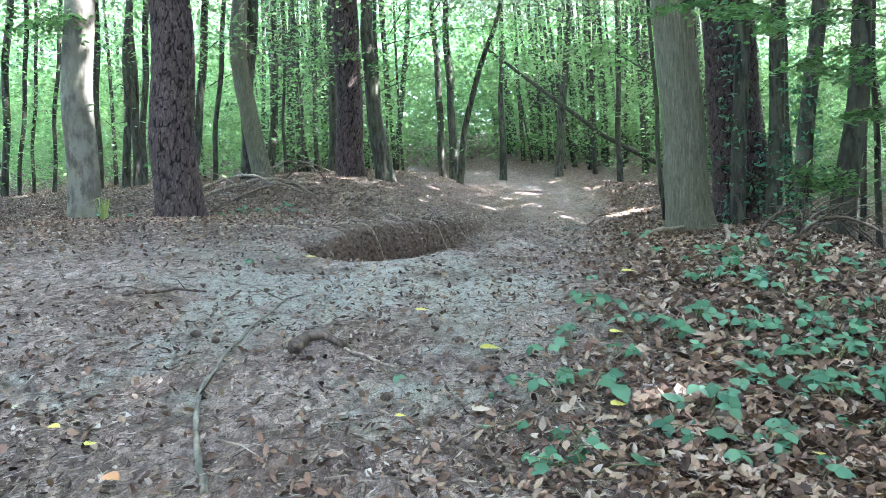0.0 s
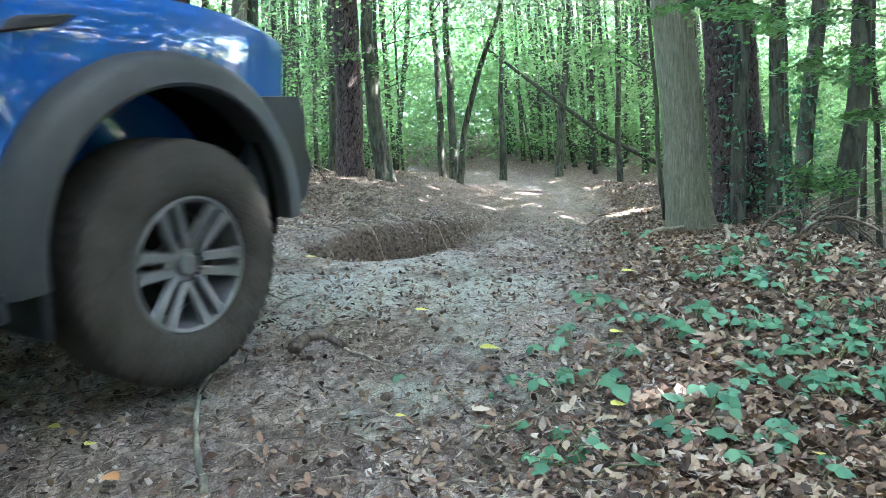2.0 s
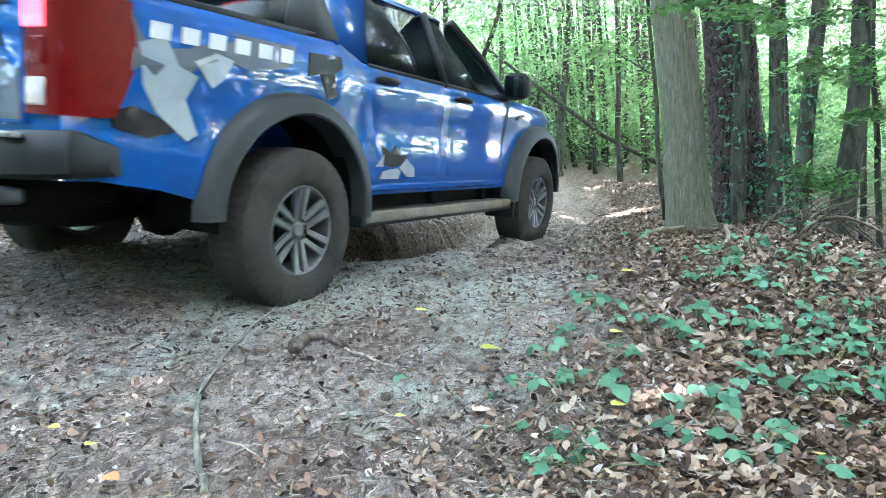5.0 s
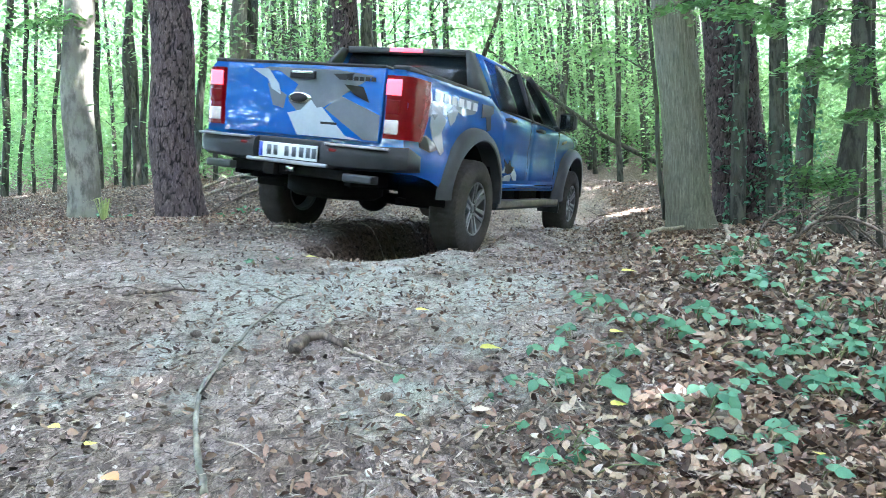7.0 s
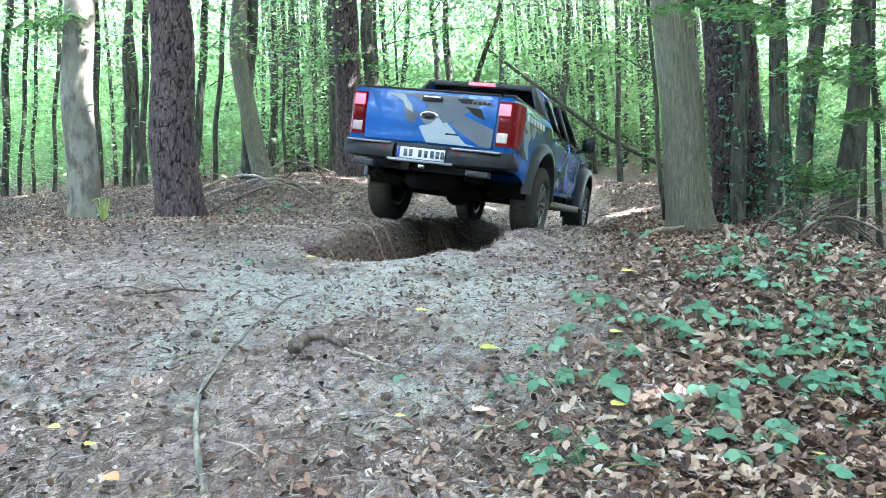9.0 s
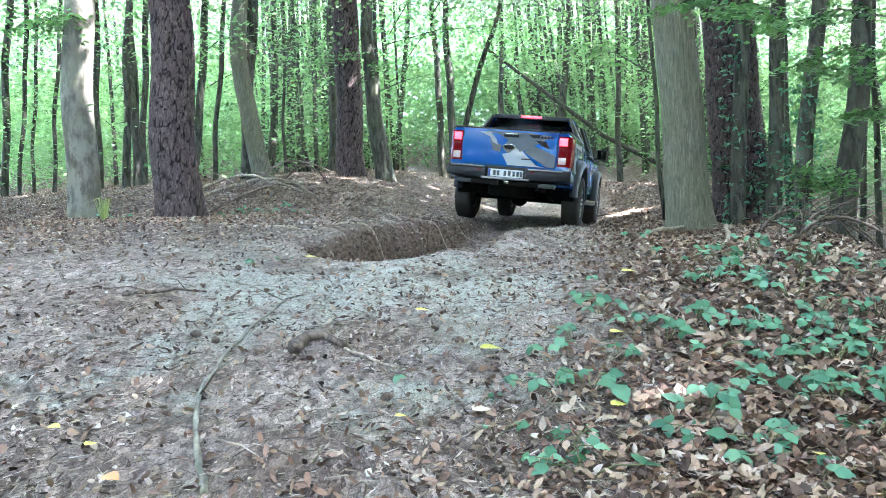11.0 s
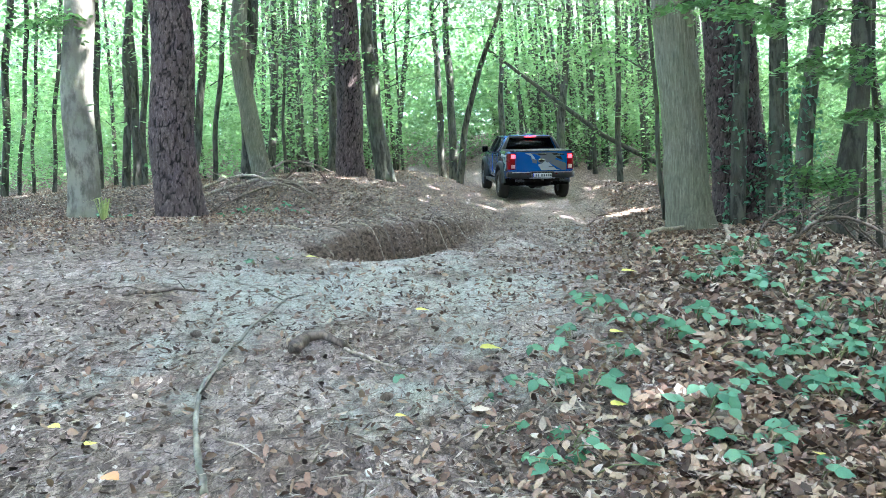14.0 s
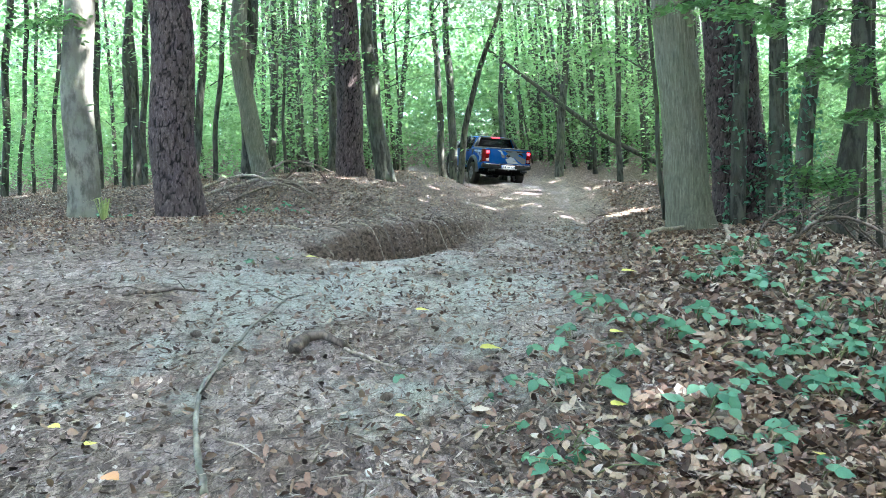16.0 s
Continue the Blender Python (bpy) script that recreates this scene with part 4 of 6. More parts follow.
branch("fallen_branch", "dark brushwood at the foot of the pine", [(-2.87, 12.79), (-2.40, 12.47), (-2.13, 13.32)], 0.0258, 0.0161, DARK_WOOD, twigs=14, seed=10, lift=0.4)
branch("fallen_branch", "bare root hanging over the gully edge", [(-0.73, 9.94), (-0.44, 8.26), (-0.28, 8.59)], 0.0200, 0.0104, WOOD, twigs=2, seed=11, lift=0)
branch("fallen_branch", "pale branch leaning at the foot of the oak", [(2.10, 7.32), (2.86, 8.52), (3.61, 9.58), (4.22, 10.42)], 0.0236, 0.0210, WOOD, twigs=2, seed=12, lift=0.06)
branch("fallen_branch", "crooked root on the bank below the trees", [(3.77, 9.30), (2.43, 5.95), (2.05, 5.20)], 0.0262, 0.0084, WOOD, twigs=3, seed=13, lift=0.03)
branch("fallen_branch", "thin dry twig on fallen leaves", [(1.07, 2.28), (1.05, 2.15), (1.04, 2.01)], 0.0055, 0.0024, WOOD, twigs=1, seed=14, lift=0.01)
branch("fallen_branch", "thin dry twig on fallen leaves", [(0.38, 2.45), (0.44, 2.28), (0.54, 2.25)], 0.0040, 0.0018, WOOD, twigs=1, seed=15, lift=0.01)
branch("fallen_branch", "thin dry twig on bare soil", [(-0.74, 2.17), (-0.63, 2.10), (-0.55, 2.04)], 0.0035, 0.0016, WOOD, twigs=1, seed=16, lift=0.005)
branch("fallen_branch", "dark stick beside the track", [(2.89, 13.91), (3.36, 14.99), (3.83, 14.90)], 0.0224, 0.0120, DARK_WOOD, twigs=4, seed=17, lift=0.05)
branch("fallen_branch", "fallen branch by the far bend", [(1.85, 39.02), (2.73, 40.24), (3.54, 42.05)], 0.0629, 0.0339, DARK_WOOD, twigs=5, seed=18, lift=0.2)
for k, (bx, by) in enumerate([(3.05, 5.6), (3.35, 5.9), (3.2, 6.4), (3.6, 6.6), (2.95, 5.1)]):
    branch("fallen_branch", "dry dark brushwood in the hollow beside the bank", [(bx - 0.35, by - 0.2 + 0.1 * k), (bx, by), (bx + 0.45, by + 0.25 - 0.12 * k)], 0.016, 0.008, DARK_WOOD, twigs=16, seed=60 + k, lift=0.22)
for k, (bx, by) in enumerate([(-2.55, 9.2), (-2.8, 9.9), (-2.2, 10.3), (-3.9, 8.6), (-4.3, 8.9), (-1.9, 9.4)]):
    bramble(bx, by, 0.06, 9, 0.09, 120 + k, label="low green seedling plant in leaf litter")
bramble(0.33, 2.07, 0.067, 9, 0.055, 1)
bramble(0.36, 1.96, 0.071, 8, 0.055, 2)
bramble(0.24, 1.93, 0.054, 6, 0.044, 3)
bramble(0.50, 2.49, 0.078, 11, 0.066, 4)
bramble(0.38, 2.50, 0.056, 8, 0.044, 5)
bramble(0.39, 2.90, 0.061, 8, 0.044, 6)
bramble(0.53, 3.03, 0.058, 6, 0.044, 7)
bramble(0.29, 2.51, 0.048, 6, 0.028, 8)
bramble(0.82, 2.25, 0.065, 11, 0.077, 9)
bramble(0.90, 2.36, 0.060, 8, 0.066, 10)
bramble(0.74, 2.10, 0.055, 8, 0.044, 11)
bramble(0.90, 2.02, 0.056, 11, 0.055, 12)
bramble(0.91, 1.93, 0.056, 9, 0.044, 13)
bramble(0.95, 1.85, 0.053, 9, 0.044, 14)
bramble(1.05, 2.44, 0.055, 9, 0.055, 15)
bramble(1.16, 2.42, 0.060, 11, 0.066, 16)
bramble(0.89, 3.07, 0.070, 10, 0.077, 17)
bramble(0.91, 2.92, 0.061, 7, 0.066, 18)
bramble(0.84, 3.58, 0.075, 9, 0.066, 19)
bramble(0.73, 3.37, 0.057, 6, 0.055, 20)
bramble(1.14, 3.21, 0.064, 10, 0.077, 21)
bramble(1.24, 3.02, 0.057, 9, 0.077, 22)
bramble(1.71, 3.99, 0.075, 13, 0.110, 23)
bramble(1.87, 4.61, 0.072, 12, 0.110, 24)
bramble(1.54, 4.05, 0.059, 9, 0.083, 25)
bramble(1.64, 3.69, 0.066, 12, 0.099, 26)
bramble(1.91, 7.03, 0.081, 10, 0.083, 27)
bramble(1.55, 5.25, 0.050, 6, 0.055, 28)
bramble(1.43, 2.91, 0.052, 12, 0.088, 29)
bramble(1.69, 3.19, 0.050, 13, 0.110, 30)
bramble(1.63, 2.87, 0.048, 15, 0.110, 31)
bramble(1.57, 2.62, 0.050, 15, 0.110, 32)
bramble(1.43, 2.59, 0.046, 13, 0.088, 33)
bramble(1.36, 2.66, 0.044, 10, 0.077, 34)
bramble(1.37, 2.35, 0.044, 12, 0.083, 35)
bramble(1.73, 3.51, 0.055, 13, 0.121, 36)
bramble(2.04, 3.99, 0.054, 15, 0.154, 37)
bramble(1.22, 2.68, 0.045, 9, 0.066, 38)
bramble(1.21, 2.03, 0.042, 9, 0.055, 39)
bramble(1.25, 2.28, 0.041, 9, 0.066, 40)
bramble(1.86, 3.03, 0.048, 13, 0.110, 41)
bramble(2.74, 5.43, 0.062, 18, 0.193, 42)
bramble(2.25, 4.27, 0.050, 18, 0.165, 43)
bramble(2.21, 5.02, 0.063, 13, 0.138, 44)
bramble(-0.14, 2.63, 0.036, 4, 0.022, 45)
bramble(0.10, 2.40, 0.032, 4, 0.022, 46)
bramble(0.14, 2.20, 0.032, 4, 0.028, 47)
bramble(-1.15, 4.31, 0.036, 7, 0.044, 48)
bramble(-1.02, 4.46, 0.032, 6, 0.033, 49)
bramble(-2.62, 8.65, 0.063, 7, 0.055, 50)
bramble(-2.33, 9.62, 0.070, 9, 0.066, 51)
bramble(1.23, 2.37, 0.042, 9, 0.066, 52)
bramble(1.06, 2.83, 0.050, 6, 0.066, 53)
bramble(0.67, 2.74, 0.049, 7, 0.055, 54)
bramble(0.82, 4.20, 0.044, 6, 0.044, 55)
bramble(1.97, 5.26, 0.060, 9, 0.088, 56)
bramble(1.57, 2.88, 0.042, 13, 0.110, 58)
bramble(1.48, 2.64, 0.048, 12, 0.099, 60)
bramble(1.51, 4.05, 0.059, 13, 0.099, 62)
bramble(1.29, 2.27, 0.046, 7, 0.099, 64)
bramble(1.37, 3.12, 0.051, 12, 0.099, 66)
bramble(1.38, 2.26, 0.046, 13, 0.099, 68)
bramble(2.43, 4.02, 0.056, 10, 0.099, 70)
bramble(2.11, 3.70, 0.053, 10, 0.099, 72)
bramble(1.75, 4.38, 0.061, 13, 0.099, 74)
bramble(1.23, 3.22, 0.052, 12, 0.099, 76)
bramble(1.54, 3.00, 0.050, 7, 0.099, 78)
bramble(1.40, 2.62, 0.048, 12, 0.099, 80)
bramble(1.73, 4.69, 0.064, 7, 0.099, 82)
loose_leaf(-0.90, 4.58, 0.085, YELLOW_LEAF, 0.3, "yellow leaf on the rim of the gully")
loose_leaf(-1.07, 2.04, 0.045, YELLOW_LEAF, 1.2, "crumpled yellow-green leaf on bare soil")
loose_leaf(-0.15, 3.42, 0.070, YELLOW_LEAF, 0.1, "yellow leaf on bare soil")
loose_leaf(-0.18, 2.25, 0.038, YELLOW_LEAF, 0.4, "small yellow leaf on bare soil")
loose_leaf(-1.23, 2.14, 0.044, YELLOW_LEAF, -0.3, "yellow-green leaf on bare soil")
loose_leaf(0.13, 2.88, 0.091, YELLOW_LEAF, 0.1, "long yellow leaf on leaf litter")
loose_leaf(-0.96, 1.92, 0.061, ORANGE_LEAF, -0.5, "orange-brown leaf on bare soil")
loose_leaf(1.01, 1.93, 0.043, YELLOW_LEAF, 1.3, "upright yellow leaf among brambles")
loose_leaf(0.69, 2.98, 0.066, YELLOW_LEAF, 0.2, "pale yellow leaf on leaf litter")
loose_leaf(0.07, 2.28, 0.080, PALE_LEAF, 0.6, "pale dry leaf on leaf litter")
loose_leaf(1.10, 4.36, 0.097, YELLOW_LEAF, 0, "yellow leaf on leaf litter")
loose_leaf(0.52, 2.28, 0.063, YELLOW_LEAF, 0.3, "olive leaf on leaf litter")
pine_cone(-1.06, 2.96, 0.5)
pine_cone(-0.97, 2.93, 1.4)
pine_cone(-1.20, 4.10, 4.8)
pine_cone(-0.22, 2.43, 3.5)
pine_cone(0.05, 3.01, 0.6)
pine_cone(0.09, 2.69, 2.6)
pine_cone(-0.13, 3.78, 2.9)
pine_cone(0.39, 4.23, 1.0)
grass_tuft(-3.91, 8.14)
bough(TREES[21], (3.18, 7.50, 3.32), (2.08, 6.50, 2.99), 26, 0.07, 0.075, 1)
bough(TREES[21], (3.73, 7.50, 3.26), (2.47, 6.30, 2.87), 30, 0.08, 0.075, 2)
bough(TREES[24], (3.84, 7.50, 3.01), (2.63, 6.20, 2.85), 26, 0.08, 0.075, 3)
bough(TREES[27], (4.86, 7.50, 3.15), (2.97, 6.00, 2.65), 40, 0.12, 0.075, 4)
bough(TREES[27], (4.84, 7.50, 2.75), (3.05, 6.00, 2.30), 45, 0.12, 0.075, 5)
bough(TREES[27], (4.46, 7.00, 2.32), (3.24, 6.00, 2.24), 36, 0.12, 0.075, 6)
bough(TREES[28], (4.81, 7.50, 2.06), (3.81, 6.50, 1.90), 26, 0.1, 0.075, 7)
bough(TREES[26], (4.05, 7.60, 1.38), (4.03, 7.20, 1.26), 26, 0.1, 0.07, 8)
bough(TREES[26], (3.84, 7.50, 0.77), (3.68, 7.00, 1.51), 30, 0.1, 0.07, 9)
bough(TREES[26], (4.01, 7.40, 1.54), (4.07, 7.00, 1.32), 18, 0.09, 0.07, 10)
bough(TREES[4], (-1.04, 15.00, 5.32), (1.26, 13.50, 5.15), 40, 0.2, 0.09, 11)
bough(TREES[4], (-0.91, 15.00, 5.56), (0.00, 14.00, 6.34), 24, 0.2, 0.09, 12)
bough(TREES[2], (-1.58, 15.50, 5.25), (-2.34, 14.00, 4.70), 22, 0.15, 0.09, 13)
bough(TREES[2], (-1.74, 15.50, 4.63), (-0.90, 14.50, 4.82), 14, 0.12, 0.09, 14)
bough(TREES[5], (-3.78, 14.00, 5.40), (-4.30, 12.50, 4.46), 26, 0.2, 0.09, 15)
bough(TREES[0], (-4.69, 9.50, 4.29), (-5.25, 9.00, 3.93), 26, 0.15, 0.09, 16)
bough(TREES[0], (-4.79, 9.50, 3.83), (-5.66, 10.00, 4.58), 26, 0.18, 0.09, 17)
bough(TREES[16], (1.53, 20.00, 6.98), (2.52, 18.00, 5.87), 26, 0.25, 0.1, 18)
bough(TREES[21], (2.77, 9.00, 3.02), (2.42, 11.00, 3.90), 30, 0.25, 0.09, 19)
ivy(TREES[23], 3.4, 0.10, 0.02, 130, 1)
ivy(TREES[26], 1.6, 0.10, 0.08, 150, 2)
ivy(TREES[24], 1.2, 0.11, 0.03, 90, 3)

# bare roots that hang over the gully's side
for k in range(13):
    root_y = 5.9 + 0.36 * k + 0.1 * math.sin(k * 2.3)
    root_x = float(track_x(root_y)) - 0.06
    branch("root", "bare thin root hanging over the gully side", [(root_x - 0.95 - 0.1 * math.sin(k), root_y + 0.15 * math.cos(k)), (root_x - 0.62, root_y), (root_x - 0.38, root_y - 0.12)], 0.012, 0.005, DARK_WOOD if k % 3 else WOOD, sides=6, twigs=2, seed=40 + k)

# a dead pole that has fallen against its neighbours
pole = empty("leaning_dead_tree")
tagged(pole, "thin bare dead trunk leaning across other trees", "dead tree")
pole_line = [Vector((1.85, 25.00, 8.01)), Vector((5.68, 24.00, 4.51))]
low_end = pole_line[1] + (pole_line[1] - pole_line[0]) * 0.62
pole_foot = Vector((low_end.x, low_end.y, ground_at(low_end.x, low_end.y)))
bm = bmesh.new()
tube(bm, [pole_foot, pole_line[1], pole_line[0].lerp(pole_line[1], 0.5), pole_line[0]], [0.085, 0.08, 0.07, 0.05], 8, 0.05, 3)
part("trunk", bm, THIN_BARK, pole)




# ---- the pickup ----
BLUE = plain("blue_paint", (0.002, 0.056, 0.23), 0.5, 0.0, 0.10, 1.5, 0, 0.9)
BLUE.node_tree.nodes["Principled BSDF"].inputs["Coat Roughness"].default_value = 0.04
PLASTIC = plain("black_plastic", (0.011, 0.012, 0.013), 0.5, 0, 0.3, 12, 0.1)
FLARE_GREY = plain("grey_flare_plastic", (0.028, 0.030, 0.031), 0.5, 0, 0.2, 10, 0.08)
RUBBER = plain("dusty_rubber", (0.040, 0.036, 0.032), 0.95, 0, 0.35, 7, 0.5)
ALLOY = plain("dark_alloy", (0.10, 0.10, 0.103), 0.45, 0.4, 0.2, 9, 0.05)
STEEL = plain("muddy_step", (0.15, 0.13, 0.105), 0.8, 0.1, 0.35, 6, 0.3)
UNDER = plain("underbody", (0.008, 0.0075, 0.007), 0.85, 0.2, 0.4, 8, 0.3)
DECAL_LIGHT = plain("pale_grey_decal", (0.24, 0.27, 0.30), 0.4, 0, 0.10, 4, 0, 0.3)
DECAL_GREY = plain("grey_decal", (0.085, 0.095, 0.11), 0.4, 0, 0.12, 4, 0, 0.3)
DECAL_DARK = plain("dark_decal", (0.014, 0.013, 0.014), 0.4, 0, 0.2, 4, 0, 0.15)
WHITE_DECAL = plain("white_decal", (0.46, 0.47, 0.48), 0.4, 0, 0.06, 4)
CHROME = plain("chrome", (0.45, 0.46, 0.48), 0.22, 1.0, 0.08, 6)
SATIN = plain("satin_metal", (0.20, 0.21, 0.22), 0.45, 0.6, 0.15, 8)
RED_LENS = plain("red_lens", (0.035, 0.001, 0.0015), 0.2, 0, 0.25, 14, 0, 0.0)
CLEAR_LENS = plain("clear_lens", (0.34, 0.28, 0.27), 0.15, 0.2, 0.2, 20, 0, 0.6)

for soft_spec in (BLUE, DECAL_LIGHT, DECAL_GREY, DECAL_DARK, WHITE_DECAL, RUBBER, UNDER, STEEL):
    soft_spec.node_tree.nodes["Principled BSDF"].inputs["Specular IOR Level"].default_value = 0.05
for low_spec in (PLASTIC, FLARE_GREY):
    low_spec.node_tree.nodes["Principled BSDF"].inputs["Specular IOR Level"].default_value = 0.22
RED_LENS.node_tree.nodes["Principled BSDF"].inputs["Specular IOR Level"].default_value = 0.15
RED_LENS.node_tree.nodes["Principled BSDF"].inputs["Emission Color"].default_value = (1.0, 0.01, 0.03, 1)
RED_LENS.node_tree.nodes["Principled BSDF"].inputs["Emission Strength"].default_value = 0.0011


def glass_material():
    m, n, l, b = material("tinted_glass")
    b.inputs["Base Color"].default_value = (0.012, 0.016, 0.018, 1)
    b.inputs["Roughness"].default_value = 0.03
    t = n.new("ShaderNodeBsdfTransparent")
    t.inputs[0].default_value = (0.30, 0.36, 0.36, 1)
    s = n.new("ShaderNodeMixShader")
    s.inputs[0].default_value = 0.45
    l.new(b.outputs[0], s.inputs[1])
    l.new(t.outputs[0], s.inputs[2])
    l.new(s.outputs[0], n["Material Output"].inputs[0])
    return m


def lamp_material(name, colour, strength):
    m, n, l, b = material(name)
    b.inputs["Base Color"].default_value = (*colour, 1)
    b.inputs["Emission Color"].default_value = (*colour, 1)
    b.inputs["Emission Strength"].default_value = strength
    b.inputs["Roughness"].default_value = 0.2
    return m


GLASS = glass_material()
BRAKE = lamp_material("lit_brake_lamp", (1.0, 0.045, 0.06), 0.1)


def loft(bm, sections, close=False, caps=True):
    """Skin over rows of corners; every row is a list of 3D points."""
    rows = [[bm.verts.new(p) for p in s] for s in sections]
    n = len(rows[0])
    for a, b in zip(rows, rows[1:]):
        for k in range(n if close else n - 1):
            bm.faces.new((a[k], a[(k + 1) % n], b[(k + 1) % n], b[k]))
    if caps and close:
        bm.faces.new(list(reversed(rows[0])))
        bm.faces.new(rows[-1])
    bmesh.ops.recalc_face_normals(bm, faces=bm.faces)
    return rows


def box(bm, lo, hi, bevel=0.01, segments=2):
    r = bmesh.ops.create_cube(bm, size=1.0)
    for v in r["verts"]:
        v.co = Vector([lo[i] + (v.co[i] + 0.5) * (hi[i] - lo[i]) for i in range(3)])
    if bevel:
        ed = {e for v in r["verts"] for e in v.link_edges}
        bmesh.ops.bevel(bm, geom=list(ed), offset=bevel, segments=segments, affect="EDGES", profile=0.6)


def boxed(name, lo, hi, mat, parent, bevel=0.01, label=""):
    bm = bmesh.new()
    box(bm, lo, hi, bevel)
    return part(name, bm, mat, parent, label)


def prism(bm, outline, to3d, depth, bevel=0.0):
    """A flat plate: an outline in 2D, put in space by to3d(u, v, w), w from 0 to depth."""
    a = [bm.verts.new(to3d(u, v, 0)) for u, v in outline]
    b = [bm.verts.new(to3d(u, v, depth)) for u, v in outline]
    bm.faces.new(a)
    top = bm.faces.new(list(reversed(b)))
    for k in range(len(a)):
        bm.faces.new((a[k], b[k], b[(k + 1) % len(a)], a[(k + 1) % len(a)]))
    bmesh.ops.recalc_face_normals(bm, faces=bm.faces)
    if bevel:
        bmesh.ops.bevel(bm, geom=list(top.edges), offset=bevel, segments=2, affect="EDGES", profile=0.6)


def lathe(bm, profile, sides, tread=None):
    """Turn a profile of (radius, y) about the y axis; tread cuts grooves of a depth across all that lies past a radius."""
    rows = []
    for k in range(sides):
        a = 2 * math.pi * k / sides
        row = []
        for r, y in profile:
            if tread and r > tread[0]:
                r -= tread[1] if (k + (2 if abs(y) < 0.09 else 0)) % 4 == 0 else 0
            row.append(bm.verts.new((r * math.cos(a), y, r * math.sin(a))))
        rows.append(row)
    for i in range(sides):
        a, b = rows[i], rows[(i + 1) % sides]
        for k in range(len(profile) - 1):
            bm.faces.new((a[k], a[k + 1], b[k + 1], b[k]))
    bmesh.ops.recalc_face_normals(bm, faces=bm.faces)


def side_y(x, z):
    """Half width of the body at a place along it and a height."""
    w = 0.925 + 0.009 * math.exp(-((z - 0.78) / 0.10) ** 2) + 0.008 * math.exp(-((z - 1.14) / 0.07) ** 2) - 0.006 * math.exp(-((z - 0.93) / 0.09) ** 2)
    w -= 0.06 * max(0, (0.62 - z) / 0.12) ** 2
    if z > 1.2:
        w -= 0.22 * (z - 1.2) ** 1.6
    if x > 3.2:
        w -= 0.20 * ((x - 3.2) / 0.85) ** 2.4
    if x < -0.75:
        w -= 0.05 * ((-0.75 - x) / 0.45) ** 2
    return w


def belt(x):
    """Top edge of the painted side."""
    if x < 0.42:
        return 1.385
    if x < 0.62:
        return 1.385 - 0.075 * (x - 0.42) / 0.2
    if x < 2.55:
        return 1.31 - 0.045 * (x - 0.62) / 1.93
    if x < 2.8:
        return 1.265
    return 1.265 - 0.02 * (x - 2.8) - 0.07 * max(0, (x - 3.1) / 0.95) ** 2.5


WHEELS = {"rear_right": (0.02, -0.875), "rear_left": (0.02, 0.875), "front_right": (3.245, -0.875), "front_left": (3.245, 0.875)}


def body_shell(truck):
    """Painted tub with fenders, bonnet and bed, cut out at the wheels."""
    xs = [-1.17, -1.15, -1.05, -0.8, -0.5, -0.2, 0.1, 0.41, 0.43, 0.62, 1.0, 1.5, 2.0, 2.4, 2.56, 2.8, 3.0, 3.2, 3.4, 3.6, 3.75, 3.88, 3.97, 4.02]
    zs = [0.0, 0.05, 0.14, 0.26, 0.40, 0.53, 0.66, 0.78, 0.88, 0.95, 0.985, 1.0]
    rows = []
    for x in xs:
        top = belt(x)
        low = 0.56 if x < 3.5 else 0.56 + 0.26 * min(1, (x - 3.5) / 0.3)
        if x < -0.6:
            low = 0.60 + 0.07 * min(1, (-0.6 - x) / 0.4)
        half = []
        for s in zs:
            z = low + (top - low) * s
            y = side_y(x, z) - 0.03 * max(0, s - 0.94) / 0.06
            half.append((x, y, z))
        dome = 0.055 if x > 2.56 else 0.004
        if x > 3.5:
            dome = 0.055 - 0.02 * (x - 3.5) / 0.52
        yt = half[-1][1]
        for k in (0.86, 0.6, 0.3, 0.0):
            half.append((x, yt * k, top + dome * (1 - k ** 2.2)))
        row = half + [(p[0], -p[1], p[2]) for p in reversed(half[:-1])]
        rows.append(row)
    bm = bmesh.new()
    loft(bm, rows, close=True)
    me = bpy.data.meshes.new("body")
    bm.to_mesh(me)
    bm.free()
    body = new("body", me)
    cut = bmesh.new()
    for x, y in WHEELS.values():
        r = bmesh.ops.create_cone(cut, cap_ends=True, segments=40, radius1=0.50, radius2=0.50, depth=0.62)
        bmesh.ops.transform(cut, matrix=Matrix.Translation((x, y * 1.05, 0.50)) @ Matrix.Rotation(math.pi / 2, 4, "X"), verts=r["verts"])
    cm = bpy.data.meshes.new("cut")
    cut.to_mesh(cm)
    cut.free()
    cutter = new("cutter", cm)
    mod = body.modifiers.new("arches", "BOOLEAN")
    mod.operation, mod.object, mod.solver = "DIFFERENCE", cutter, "EXACT"
    bpy.context.view_layer.update()
    done = bpy.data.meshes.new_from_object(body.evaluated_get(bpy.context.evaluated_depsgraph_get()))
    body.modifiers.clear()
    body.data = done
    bpy.data.objects.remove(cutter)
    done.materials.clear()
    done.materials.append(BLUE)
    done.shade_smooth()
    done.set_sharp_from_angle(angle=radians(32))
    body.parent = truck
    return tagged(body, "glossy metallic blue body")


